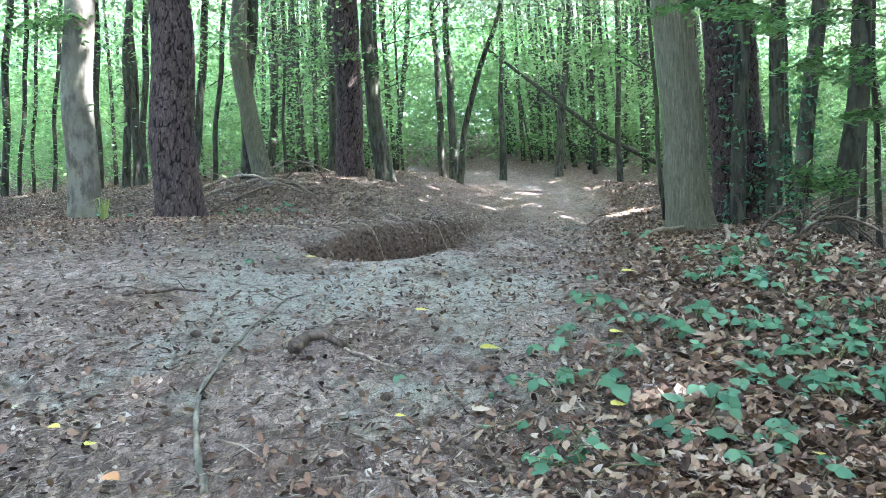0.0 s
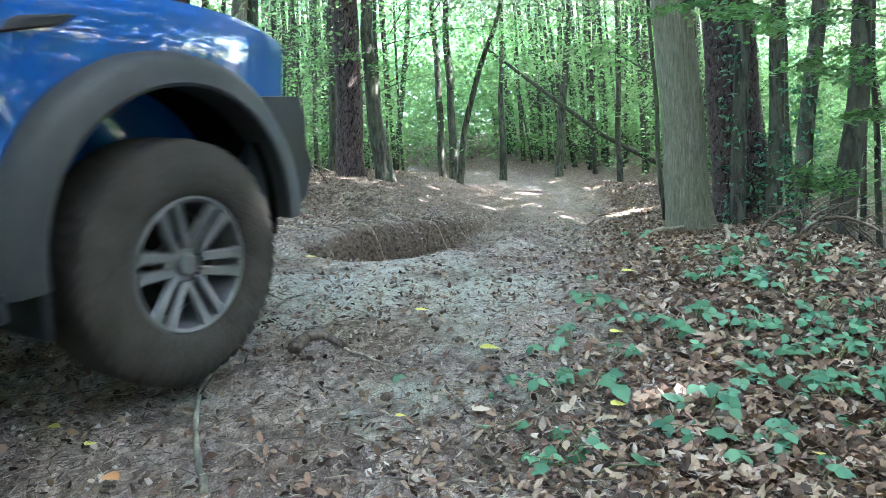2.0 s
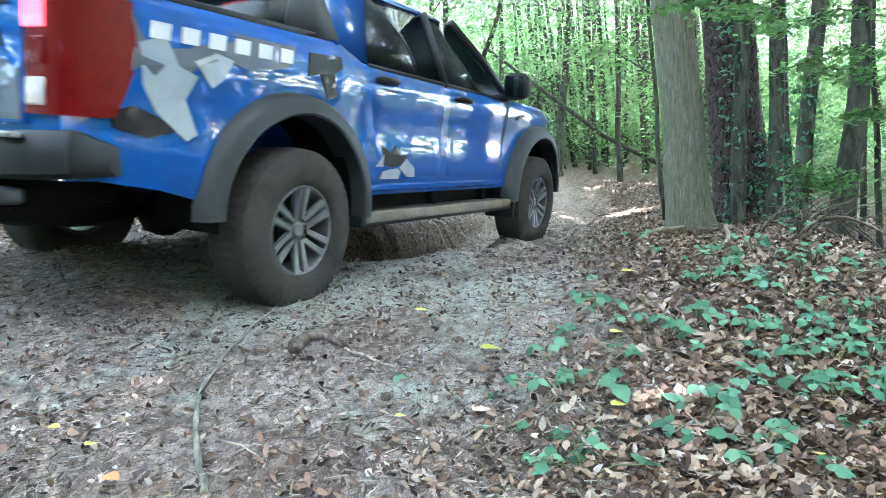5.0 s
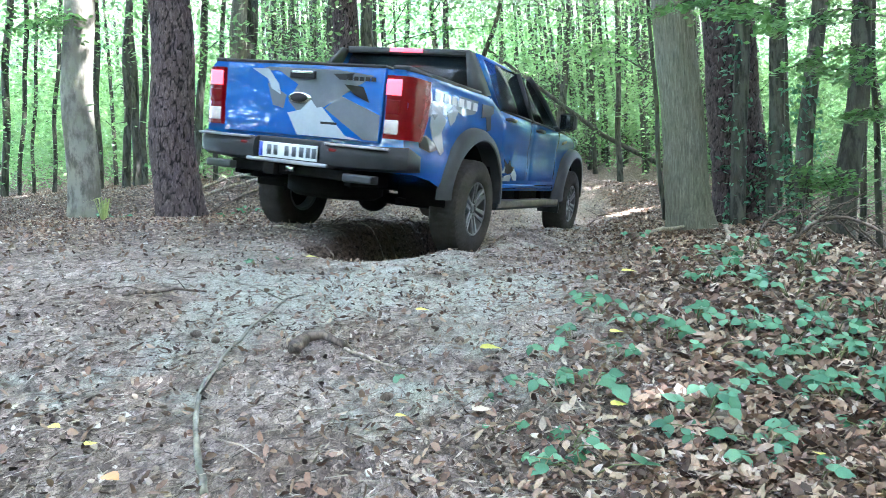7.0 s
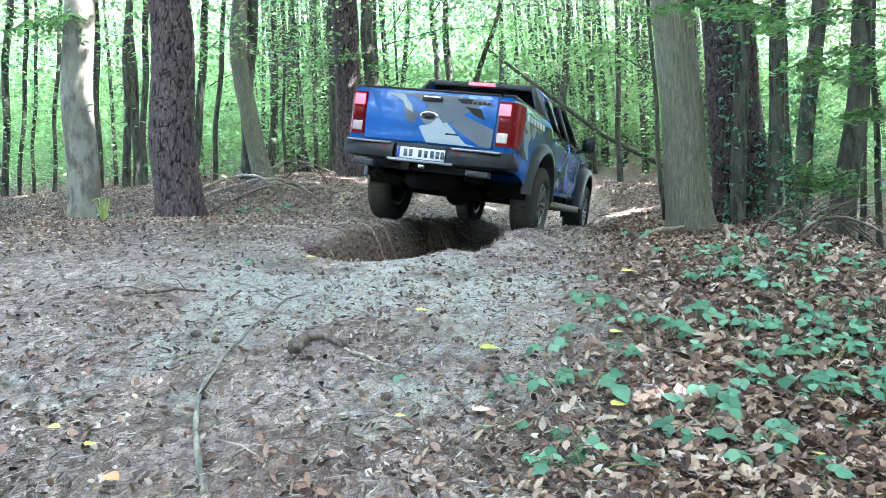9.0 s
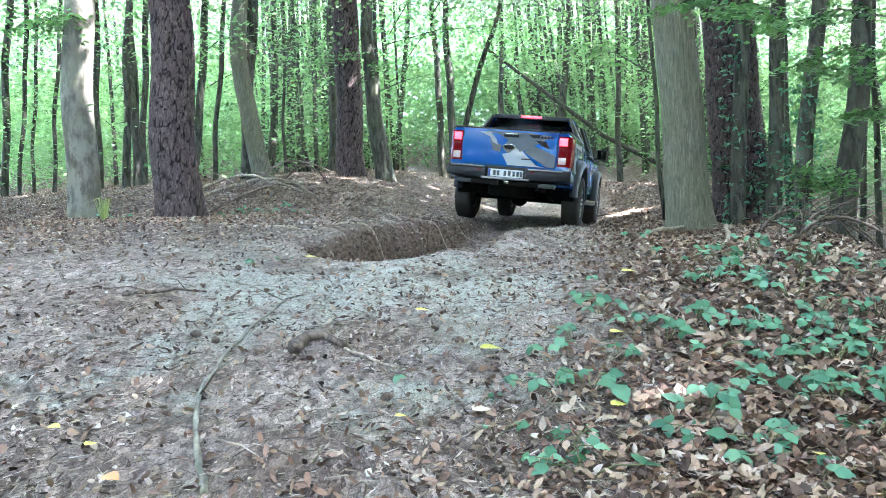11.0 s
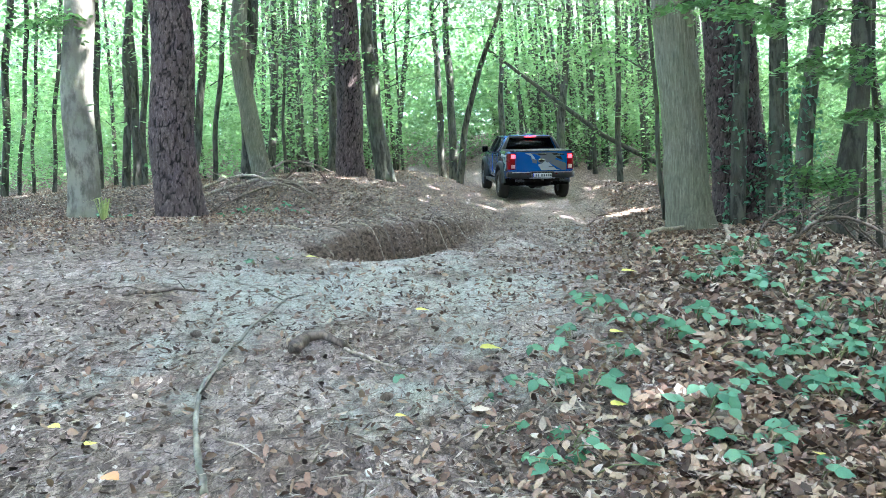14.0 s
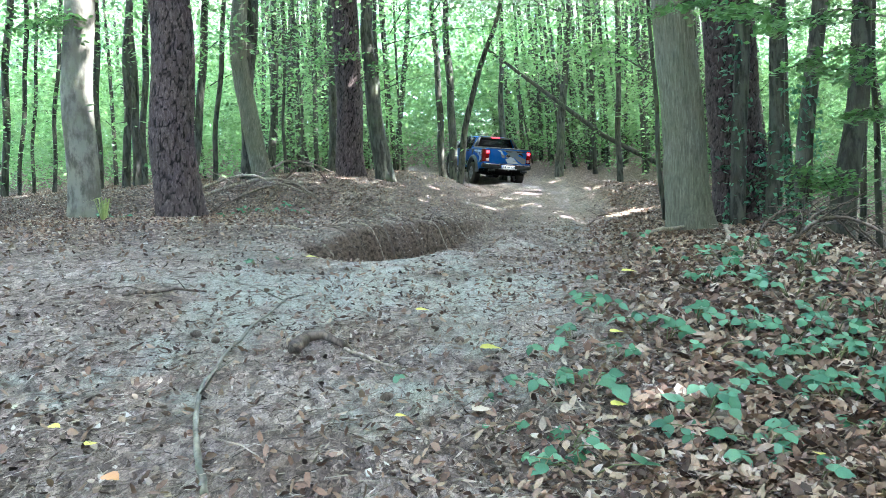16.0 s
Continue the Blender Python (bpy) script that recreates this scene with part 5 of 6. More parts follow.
def side_patch(name, corners, mat, parent, s, proud=0.006, nx=14, nz=12, label=""):
    """A panel that follows the body side; corners are (x, z) of lower rear, lower front, upper front, upper rear."""
    bm = bmesh.new()
    (ax, az), (bx, bz), (cx, cz), (dx, dz) = corners
    rows = []
    for i in range(nx + 1):
        u = i / nx
        row = []
        for k in range(nz + 1):
            v = k / nz
            x = (ax + (bx - ax) * u) * (1 - v) + (dx + (cx - dx) * u) * v
            z = (az + (bz - az) * u) * (1 - v) + (dz + (cz - dz) * u) * v
            rim = min(u, 1 - u, v, 1 - v)
            row.append((x, s * (side_y(x, z) + (proud if rim > 0 else -0.008)), z))
        rows.append(row)
    loft(bm, rows)
    ob = part(name, bm, mat, parent, label)
    ob.data.set_sharp_from_angle(angle=radians(40))
    return ob


def build_wheel(truck, x, y):
    """Wheel round its own axle, so that it can roll."""
    w = empty("wheel", Matrix.Translation((x, y, 0.41)))
    w.parent = truck
    s = 1 if y > 0 else -1
    bm = bmesh.new()
    half, r = 0.142, 0.412
    lathe(bm, [(0.222, s * 0.10), (0.232, s * 0.125), (0.27, s * half), (0.33, s * (half + 0.004)), (0.375, s * 0.132), (r - 0.006, s * 0.112), (r, s * 0.06), (r, 0),
               (r, -s * 0.06), (r - 0.006, -s * 0.112), (0.36, -s * half), (0.27, -s * half), (0.222, -s * 0.10)], 192, tread=(0.37, 0.010))
    ty = part("tyre", bm, RUBBER, w, "dusty black all-terrain tyre")
    ty.data.set_sharp_from_angle(angle=radians(45))
    bm = bmesh.new()
    lathe(bm, [(0.232, s * 0.118), (0.222, s * 0.126), (0.212, s * 0.118), (0.205, s * 0.085), (0.20, -s * 0.10), (0.225, -s * 0.11)], 48)
    lathe(bm, [(0.0, s * 0.098), (0.030, s * 0.098), (0.036, s * 0.09), (0.040, s * 0.082), (0.085, s * 0.076), (0.088, s * 0.04)], 30)
    for k in range(6):
        for e in (-0.16, 0.16):
            a = 2 * math.pi * k / 6 + e
            b0 = 2 * math.pi * k / 6 + e * 2.5
            p0, p1 = Vector((0.06 * math.cos(b0), s * 0.088, 0.06 * math.sin(b0))), Vector((0.214 * math.cos(a), s * 0.112, 0.214 * math.sin(a)))
            d = (p1 - p0).normalized()
            side = d.cross(Vector((0, 1, 0))).normalized()
            rows = []
            for t, wd in ((0, 0.016), (0.3, 0.017), (0.8, 0.020), (1, 0.026)):
                p = p0.lerp(p1, t)
                rows.append([p - side * wd, p - side * wd * 0.7 + Vector((0, s * 0.012, 0)), p + side * wd * 0.7 + Vector((0, s * 0.012, 0)), p + side * wd, p + Vector((0, -s * 0.03, 0))])
            loft(bm, rows, close=True)
    for k in range(6):
        a = 2 * math.pi * (k + 0.5) / 6
        g = bmesh.ops.create_cone(bm, cap_ends=True, segments=6, radius1=0.011, radius2=0.009, depth=0.03)
        bmesh.ops.transform(bm, matrix=Matrix.Translation((0.064 * math.cos(a), s * 0.085, 0.064 * math.sin(a))) @ Matrix.Rotation(math.pi / 2, 4, "X"), verts=g["verts"])
    ri = part("rim", bm, ALLOY, w, "dark grey six-spoke alloy rim")
    ri.data.set_sharp_from_angle(angle=radians(35))
    bm = bmesh.new()
    lathe(bm, [(0.0, s * 0.02), (0.17, s * 0.02), (0.185, s * 0.0), (0.185, -s * 0.03), (0, -s * 0.03)], 32)
    part("brake_disc", bm, UNDER, w)
    return w


def build_flare(truck, x, s):
    bm = bmesh.new()
    rows = []
    lo, hi = (-0.02, math.pi + 0.10) if x > 1 else (-0.10, math.pi + 0.02)
    for k in range(31):
        a = lo + (hi - lo) * k / 30
        c, n = math.cos(a), math.sin(a)
        wide = 0.095 + 0.012 * abs(c)
        ro, ri = 0.50 + wide, 0.485
        out = 1.025 - 0.035 * max(0, c if x > 1 else -c) ** 2
        px = lambda r: x + r * c * 1.03
        pz = lambda r: max(0.50 + r * n, 0.30)
        y_in = side_y(max(-1.1, min(4.0, px(ro))), max(0.6, min(1.3, pz(ro)))) - 0.02
        rows.append([(px(ri), s * 0.86, pz(ri)), (px(ri), s * (out - 0.008), pz(ri)), (px(ri + 0.012), s * out, pz(ri + 0.012)), (px(ro - 0.045), s * (out - 0.012), pz(ro - 0.045)),
                     (px(ro - 0.012), s * (out - 0.05), pz(ro - 0.012)), (px(ro), s * y_in, pz(ro))])
    loft(bm, rows)
    ob = part("wheel_flare", bm, FLARE_GREY, truck, "wide grey plastic wheel flare")
    ob.data.set_sharp_from_angle(angle=radians(40))
    bm = bmesh.new()
    rows = [[(x + 0.495 * math.cos(a), s * 0.50, 0.50 + 0.495 * math.sin(a)), (x + 0.495 * math.cos(a), s * 0.93, 0.50 + 0.495 * math.sin(a))] for a in [math.pi * k / 20 for k in range(-1, 22)]]
    loft(bm, rows)
    part("arch_liner", bm, UNDER, truck)


def build_cab(truck):
    """Roof, pillars and glass of the cab."""
    def ring(z, front, back, half, nose):
        return [(back, half * 0.92, z), (back, -half * 0.92, z), (back + 0.12, -half, z), (front - 0.18, -half, z), (front - 0.02, -half * 0.86, z), (front + nose, 0, z), (front - 0.02, half * 0.86, z), (front - 0.18, half, z), (back + 0.12, half, z)]
    bm = bmesh.new()
    loft(bm, [ring(1.745, 1.98, 0.44, 0.705, 0.05), ring(1.785, 1.90, 0.42, 0.672, 0.05), ring(1.812, 1.72, 0.52, 0.58, 0.04), ring(1.825, 1.50, 0.75, 0.38, 0.02)], close=True)
    part("roof", bm, BLUE, truck)

    def bar(name, pts, w, mat, label=""):
        b = bmesh.new()
        tube(b, pts, w, 6, 0)
        return part(name, b, mat, truck, label)

    for s in (1, -1):
        # window panes, slightly inside the pillars
        def pane(name, quad):
            b = bmesh.new()
            loft(b, [[quad[0], quad[1]], [quad[3], quad[2]]])
            bmesh.ops.solidify(b, geom=b.faces[:], thickness=0.004)
            part(name, b, GLASS, truck, "dark tinted window")
        yb, yt = 0.895, 0.70
        pane("rear_door_window", [(0.66, s * yb, 1.30), (1.53, s * yb, 1.285), (1.50, s * yt, 1.745), (0.86, s * yt, 1.745)])
        pane("front_door_window", [(1.60, s * yb, 1.28), (2.62, s * 0.885, 1.265), (1.97, s * yt, 1.745), (1.58, s * yt, 1.745)])
        bar("pillar", [(2.80, s * 0.84, 1.255), (2.40, s * 0.78, 1.53), (1.96, s * 0.695, 1.765)], [0.042, 0.036, 0.036], PLASTIC)
        bar("pillar", [(1.565, s * 0.905, 1.26), (1.545, s * 0.705, 1.755)], [0.036, 0.030], PLASTIC)
        b = bmesh.new()
        y0, y1 = 0.89, 0.69
        loft(b, [[(0.36, s * y0, 1.375), (0.70, s * y0, 1.31), (0.90, s * y1, 1.755), (0.40, s * y1, 1.76)], [(0.36, s * (y0 - .06), 1.375), (0.70, s * (y0 - .06), 1.31), (0.90, s * (y1 - .06), 1.755), (0.40, s * (y1 - .06), 1.76)]], close=True)
        part("rear_pillar", b, BLUE, truck)
        b = bmesh.new()
        loft(b, [[(0.05, s * 0.86, 1.39), (0.40, s * 0.885, 1.40), (0.42, s * 0.68, 1.775), (0.32, s * 0.67, 1.775)], [(0.05, s * 0.80, 1.39), (0.36, s * 0.80, 1.40), (0.40, s * 0.63, 1.765), (0.31, s * 0.63, 1.765)]], close=True)
        part("sail_panel", b, FLARE_GREY, truck, "grey sail panel behind the cab")
        bar("window_trim", [(0.66, s * 0.905, 1.30), (1.6, s * 0.91, 1.283), (2.66, s * 0.895, 1.262)], [0.014, 0.014, 0.012], PLASTIC)
    # rear window and windscreen
    b = bmesh.new()
    loft(b, [[(0.37, 0.74, 1.40), (0.37, -0.74, 1.40)], [(0.42, 0.60, 1.745), (0.42, -0.60, 1.745)]])
    bmesh.ops.solidify(b, geom=b.faces[:], thickness=0.005)
    part("rear_window", b, GLASS, truck, "dark tinted rear window")
    b = bmesh.new()
    loft(b, [[(2.78, -0.80, 1.265), (2.90, -0.4, 1.285), (2.93, 0, 1.29), (2.90, 0.4, 1.285), (2.78, 0.80, 1.265)], [(1.97, -0.66, 1.755), (2.02, -0.35, 1.765), (2.04, 0, 1.77), (2.02, 0.35, 1.765), (1.97, 0.66, 1.755)]])
    bmesh.ops.solidify(b, geom=b.faces[:], thickness=0.005)
    part("windscreen", b, GLASS, truck)
    for y0 in (0.36, -0.36):
        for x0 in (0.75, 1.62):
            seat = boxed("seat", (x0, y0 - 0.24, 1.15), (x0 + 0.14, y0 + 0.24, 1.50), UNDER, truck, 0.04)
            boxed("headrest", (x0 + 0.02, y0 - 0.12, 1.50), (x0 + 0.12, y0 + 0.12, 1.66), UNDER, seat, 0.03)
    boxed("rear_header", (0.375, -0.64, 1.735), (0.46, 0.64, 1.795), FLARE_GREY, truck, 0.015)
    boxed("third_brake_light", (0.362, -0.17, 1.752), (0.39, 0.17, 1.788), BRAKE, truck, 0.006, "lit red high brake light")


def build_rear(truck):
    """Tailgate, lights, bumper and bed cover."""
    to = lambda u, v, w: (-1.172 - w + 0.03 * max(0, v - 1.30) * 2, u, v)
    bm = bmesh.new()
    prism(bm, [(-0.695, 0.865), (0.695, 0.865), (0.705, 1.05), (0.705, 1.39), (-0.705, 1.39), (-0.705, 1.05)], to, 0.028, 0.014)
    gate = part("tailgate", bm, BLUE, truck, "blue tailgate with grey camouflage decals")
    gate.data.set_sharp_from_angle(angle=radians(30))
    to2 = lambda u, v, w: (-1.2005 - w + 0.03 * max(0, v - 1.30) * 2, u, v)

    def decal(outline, mat, d=0.0015):
        b = bmesh.new()
        prism(b, outline, to2, d)
        return part("decal", b, mat, gate, smooth=False)

    decal([(0.42, 1.325), (0.20, 1.335), (0.02, 1.24), (0.10, 1.12), (0.02, 1.05), (-0.10, 1.02), (-0.62, 1.33), (-0.30, 1.36), (0.3, 1.36)][::-1], DECAL_GREY)
    decal([(0.46, 1.345), (0.30, 1.345), (0.20, 1.24), (0.17, 1.16), (0.26, 1.20), (0.30, 1.27)], DECAL_LIGHT, 0.0025)
    decal([(0.10, 1.03), (-0.02, 1.06), (-0.10, 1.14), (-0.16, 1.08), (-0.20, 1.09), (-0.42, 0.895), (-0.55, 0.875), (0.0, 0.875)], DECAL_LIGHT, 0.0028)
    decal([(-0.23, 1.08), (-0.35, 1.18), (-0.69, 1.06), (-0.69, 0.88), (-0.57, 0.88)], DECAL_GREY, 0.0020)
    decal([(-0.38, 1.26), (-0.54, 1.25), (-0.60, 1.14), (-0.47, 1.19)], DECAL_DARK, 0.0032)
    decal([(-0.28, 1.33), (-0.34, 1.29), (-0.42, 1.30), (-0.46, 1.34)], DECAL_DARK, 0.0032)
    decal([(0.30, 1.24), (0.12, 1.16), (0.14, 1.06), (0.24, 1.08)], DECAL_GREY, 0.0022)
    for k in range(6):
        u = -0.36 - k * 0.048
        decal([(u, 1.318), (u - 0.036, 1.318), (u - 0.036, 1.29), (u, 1.29)], DECAL_DARK, 0.004)
    decal([(-0.20, 0.985), (-0.34, 0.985), (-0.34, 0.968), (-0.20, 0.968)], DECAL_DARK, 0.004)
    bm = bmesh.new()
    lathe(bm, [(0, 0.014), (0.075, 0.014), (0.09, 0.010), (0.098, 0.0)], 36)
    bmesh.ops.transform(bm, matrix=Matrix.Translation((-1.201, 0.0, 1.145)) @ Matrix.Rotation(math.pi / 2, 4, "Z") @ Matrix.Diagonal((1.05, 1.0, 0.46, 1)), verts=bm.verts)
    part("oval_badge", bm, CHROME, gate, "oval chrome-edged badge")
    bm = bmesh.new()
    lathe(bm, [(0, 0.018), (0.066, 0.018), (0.078, 0.012)], 36)
    bmesh.ops.transform(bm, matrix=Matrix.Translation((-1.201, 0.0, 1.145)) @ Matrix.Rotation(math.pi / 2, 4, "Z") @ Matrix.Diagonal((1.05, 1.0, 0.44, 1)), verts=bm.verts)
    part("badge_centre", bm, DECAL_DARK, gate)
    h = boxed("tailgate_handle", (-1.222, -0.135, 1.285), (-1.195, 0.09, 1.345), PLASTIC, gate, 0.012, "black tailgate handle")
    boxed("handle_grip", (-1.232, -0.115, 1.318), (-1.218, 0.07, 1.338), CHROME, gate, 0.005)
    boxed("gate_spoiler", (-1.205, -0.71, 1.388), (-1.10, 0.71, 1.408), PLASTIC, truck, 0.008)
    # bed cover and rails
    bm = bmesh.new()
    box(bm, (-1.10, -0.70, 1.386), (0.36, 0.70, 1.405), 0.006)
    for k in range(18):
        box(bm, (-1.08 + k * 0.078, -0.69, 1.404), (-1.08 + k * 0.078 + 0.066, 0.69, 1.412), 0.003, 1)
    part("bed_cover", bm, PLASTIC, truck, "ribbed black roller bed cover")
    for s in (1, -1):
        boxed("bed_rail", (-1.15, s * 0.80 - 0.065, 1.382), (0.36, s * 0.80 + 0.065, 1.418), PLASTIC, truck, 0.012)
        # tail light wrapped round the corner
        bm = bmesh.new()
        rows = []
        for v in [k / 8 for k in range(9)]:
            z = 0.905 + 0.435 * v
            inner = 0.715 + 0.01 * math.sin(v * 3)
            wrap = 0.16 + 0.10 * math.sin(min(1, v * 1.15) * 2.2)
            rows.append([(-1.17, s * inner, z), (-1.205, s * (inner + 0.012), z), (-1.20, s * 0.84, z), (-1.165, s * 0.895, z), (-1.10, s * 0.918, z), (-1.15 + wrap, s * 0.926, z), (-1.15 + wrap, s * 0.90, z), (-1.13, s * 0.80, z)])
        loft(bm, rows, close=True)
        light = part("tail_light", bm, RED_LENS, truck, "tall red tail light, brake lamp lit")
        light.data.set_sharp_from_angle(angle=radians(40))
        boxed("brake_lamp", (-1.214, s * 0.79 - 0.058, 1.205), (-1.198, s * 0.79 + 0.058, 1.315), BRAKE, light, 0.006, "glowing brake lamp")
        boxed("indicator_lens", (-1.211, s * 0.79 - 0.055, 1.075), (-1.198, s * 0.79 + 0.055, 1.175), RED_LENS, light, 0.008)
        boxed("reversing_lens", (-1.212, s * 0.79 - 0.055, 0.935), (-1.198, s * 0.79 + 0.055, 1.035), CLEAR_LENS, light, 0.008, "clear reversing lens")
    # bumper
    bumper = empty("rear_bumper")
    bumper.parent = truck
    for s in (1, -1):
        bm = bmesh.new()
        rows = []
        for y, x0, z0, z1 in ((0.30, -1.31, 0.66, 0.835), (0.55, -1.31, 0.66, 0.835), (0.80, -1.28, 0.67, 0.845), (0.93, -1.17, 0.68, 0.855), (0.952, -1.02, 0.69, 0.80)):
            xi = x0 + (0.12 if y < 0.9 else 0.05)
            rows.append([(x0, s * y, z0 + 0.02), (x0 - 0.012, s * (y + 0.004), (z0 + z1) / 2), (x0, s * y, z1 - 0.02), (x0 + 0.02, s * (y - 0.01), z1), (xi + 0.05, s * (y - 0.06), z1 - 0.004), (xi + 0.05, s * (y - 0.06), z0), (x0 + 0.03, s * (y - 0.01), z0)])
        loft(bm, rows, close=True)
        ob = part("bumper_end", bm, PLASTIC, bumper, "black plastic bumper corner")
        ob.data.set_sharp_from_angle(angle=radians(38))
    boxed("bumper_middle", (-1.275, -0.32, 0.655), (-1.13, 0.32, 0.845), PLASTIC, bumper, 0.015)
    boxed("bumper_step", (-1.325, -0.36, 0.655), (-1.20, 0.36, 0.684), SATIN, bumper, 0.01, "bright step edge under the plate")
    for s in (1, -1):
        boxed("bumper_trim", (-1.328, s * 0.58 - 0.25, 0.818), (-1.27, s * 0.58 + 0.25, 0.838), SATIN, bumper, 0.006, "bright trim strip")
        boxed("fog_lens", (-1.317, s * 0.395 - 0.035, 0.72), (-1.29, s * 0.395 + 0.035, 0.80), RED_LENS, bumper, 0.01)
        boxed("tow_hook", (-1.33, s * 0.62 - 0.12, 0.575), (-1.22, s * 0.62 + 0.12, 0.635), FLARE_GREY, bumper, 0.015)
        boxed("bracket", (-1.24, s * 0.5 - 0.03, 0.54), (-0.7, s * 0.5 + 0.03, 0.67), UNDER, bumper, 0.01)
    boxed("crossbeam", (-1.26, -0.55, 0.575), (-1.16, 0.55, 0.655), UNDER, bumper, 0.015)
    bm = bmesh.new()
    box(bm, (-1.32, 0.10, 0.565), (-1.20, 0.20, 0.665), 0.008)
    part("hitch_socket", bm, UNDER, bumper)
    boxed("hitch_plug", (-1.30, -0.06, 0.60), (-1.255, 0.02, 0.645), CHROME, bumper, 0.015)
    plate = boxed("number_plate", (-1.303, -0.26, 0.691), (-1.293, 0.26, 0.803), WHITE_DECAL, truck, 0.003, "white number plate with dark bars")
    boxed("plate_band", (-1.3055, 0.225, 0.695), (-1.3025, 0.256, 0.799), plain("plate_blue", (0.02, 0.05, 0.35), 0.4), plate, 0.0)
    for k, u in enumerate((0.165, 0.105, 0.005, -0.06, -0.125, -0.185, -0.235)):
        boxed("plate_bar", (-1.3055, u - 0.019, 0.711), (-1.3025, u + 0.019, 0.783), DECAL_GREY, plate, 0.0)


def build_sides(truck):
    for s in (1, -1):
        for name, c in (("rear_door", [(0.74, 0.64), (1.545, 0.64), (1.555, 1.275), (0.60, 1.295)]), ("front_door", [(1.56, 0.64), (2.56, 0.64), (2.66, 1.25), (1.57, 1.275)])):
            door = side_patch(name, c, BLUE, truck, s, 0.007, label="glossy blue door")
            hx = c[3][0] + 0.21
            hz = 1.225 if name == "rear_door" else 1.195
            bm = bmesh.new()
            tube(bm, [(hx - 0.115, s * 0.935, hz), (hx - 0.09, s * 0.972, hz + 0.006), (hx + 0.05, s * 0.976, hz + 0.004), (hx + 0.095, s * 0.935, hz - 0.004)], [0.012, 0.019, 0.019, 0.012], 8)
            part("door_handle", bm, PLASTIC, door, "black door handle")
            # flat dark patch: shade of the hollow behind the handle, put in colour
            side_patch("handle_recess", [(hx - 0.10, hz - 0.035), (hx + 0.08, hz - 0.035), (hx + 0.08, hz + 0.03), (hx - 0.10, hz + 0.03)], DECAL_DARK, door, s, 0.0095, 4, 3)
        # crease along the lower doors
        side_patch("sill_trim", [(0.60, 0.575), (2.62, 0.575), (2.60, 0.632), (0.70, 0.632)], BLUE, truck, s, 0.012, 20, 4)
        # camouflage decals behind the wheel, on the bed side and low on the rear door
        def decal(outline, mat, proud, name="decal"):
            bm = bmesh.new()
            top = [bm.verts.new((x, s * (side_y(x, z) + proud), z)) for x, z in outline]
            low = [bm.verts.new((x, s * (side_y(x, z) - 0.002), z)) for x, z in outline]
            bm.faces.new(top)
            for k in range(len(top)):
                bm.faces.new((top[k], low[k], low[(k + 1) % len(top)], top[(k + 1) % len(top)]))
            bmesh.ops.recalc_face_normals(bm, faces=bm.faces)
            bmesh.ops.triangulate(bm, faces=bm.faces[:])
            part(name, bm, mat, truck, smooth=False)

        decal([(-1.0, 1.31), (-0.97, 1.05), (-0.86, 1.12), (-0.74, 1.02), (-0.6, 1.14), (-0.46, 1.19), (-0.30, 1.16), (-0.05, 1.2), (0.02, 1.31)], DECAL_GREY, 0.004)
        decal([(-0.88, 1.20), (-0.86, 1.04), (-0.80, 0.94), (-0.66, 0.83), (-0.60, 0.86), (-0.66, 1.0), (-0.60, 1.10), (-0.70, 1.13), (-0.76, 1.24)], DECAL_LIGHT, 0.0055)
        decal([(-0.62, 1.16), (-0.52, 1.06), (-0.46, 1.10), (-0.40, 1.19), (-0.50, 1.21)], DECAL_LIGHT, 0.0058)
        decal([(-1.00, 0.93), (-0.98, 0.87), (-0.84, 0.84), (-0.70, 0.87), (-0.78, 0.92), (-0.9, 0.96)], DECAL_DARK, 0.005)
        decal([(0.12, 1.30), (0.10, 1.18), (0.2, 1.20), (0.26, 1.08), (0.34, 1.10), (0.32, 1.22), (0.39, 1.25), (0.38, 1.31)], DECAL_DARK, 0.005)
        decal([(0.78, 0.655), (0.98, 0.655), (1.0, 0.70), (0.96, 0.72), (0.90, 0.715), (0.80, 0.70)], DECAL_LIGHT, 0.0115)
        decal([(0.98, 0.72), (1.08, 0.665), (1.17, 0.665), (1.16, 0.72), (1.06, 0.78)], DECAL_LIGHT, 0.0118)
        decal([(0.74, 0.73), (0.80, 0.80), (0.80, 0.73)], DECAL_LIGHT, 0.0118)
        decal([(0.78, 0.86), (0.80, 0.74), (0.90, 0.725), (1.0, 0.74), (1.07, 0.80), (0.98, 0.80), (0.94, 0.86), (0.88, 0.81)], DECAL_DARK, 0.0112)
        for k in range(6):
            x0 = -0.83 + k * 0.145
            decal([(x0, 1.225), (x0 + 0.088, 1.225), (x0 + 0.10, 1.29), (x0 + 0.012, 1.29)], WHITE_DECAL, 0.008, "letter_bar")
        # running board
        bm = bmesh.new()
        box(bm, (0.52, min(s * 0.80, s * 1.0), 0.385), (2.64, max(s * 0.80, s * 1.0), 0.465), 0.018)
        step = part("running_board", bm, PLASTIC, truck, "black running board with a muddy tread")
        bm = bmesh.new()
        box(bm, (0.56, min(s * 0.94, s * 1.006), 0.408), (2.60, max(s * 0.94, s * 1.006), 0.471), 0.008)
        part("step_tread", bm, STEEL, step, "muddy pale step tread")
        for xx in (0.8, 1.6, 2.4):
            boxed("step_bracket", (xx - 0.03, min(s * 0.55, s * 0.85), 0.41), (xx + 0.03, max(s * 0.55, s * 0.85), 0.60), UNDER, step, 0.005)
        # mirror
        bm = bmesh.new()
        rows = []
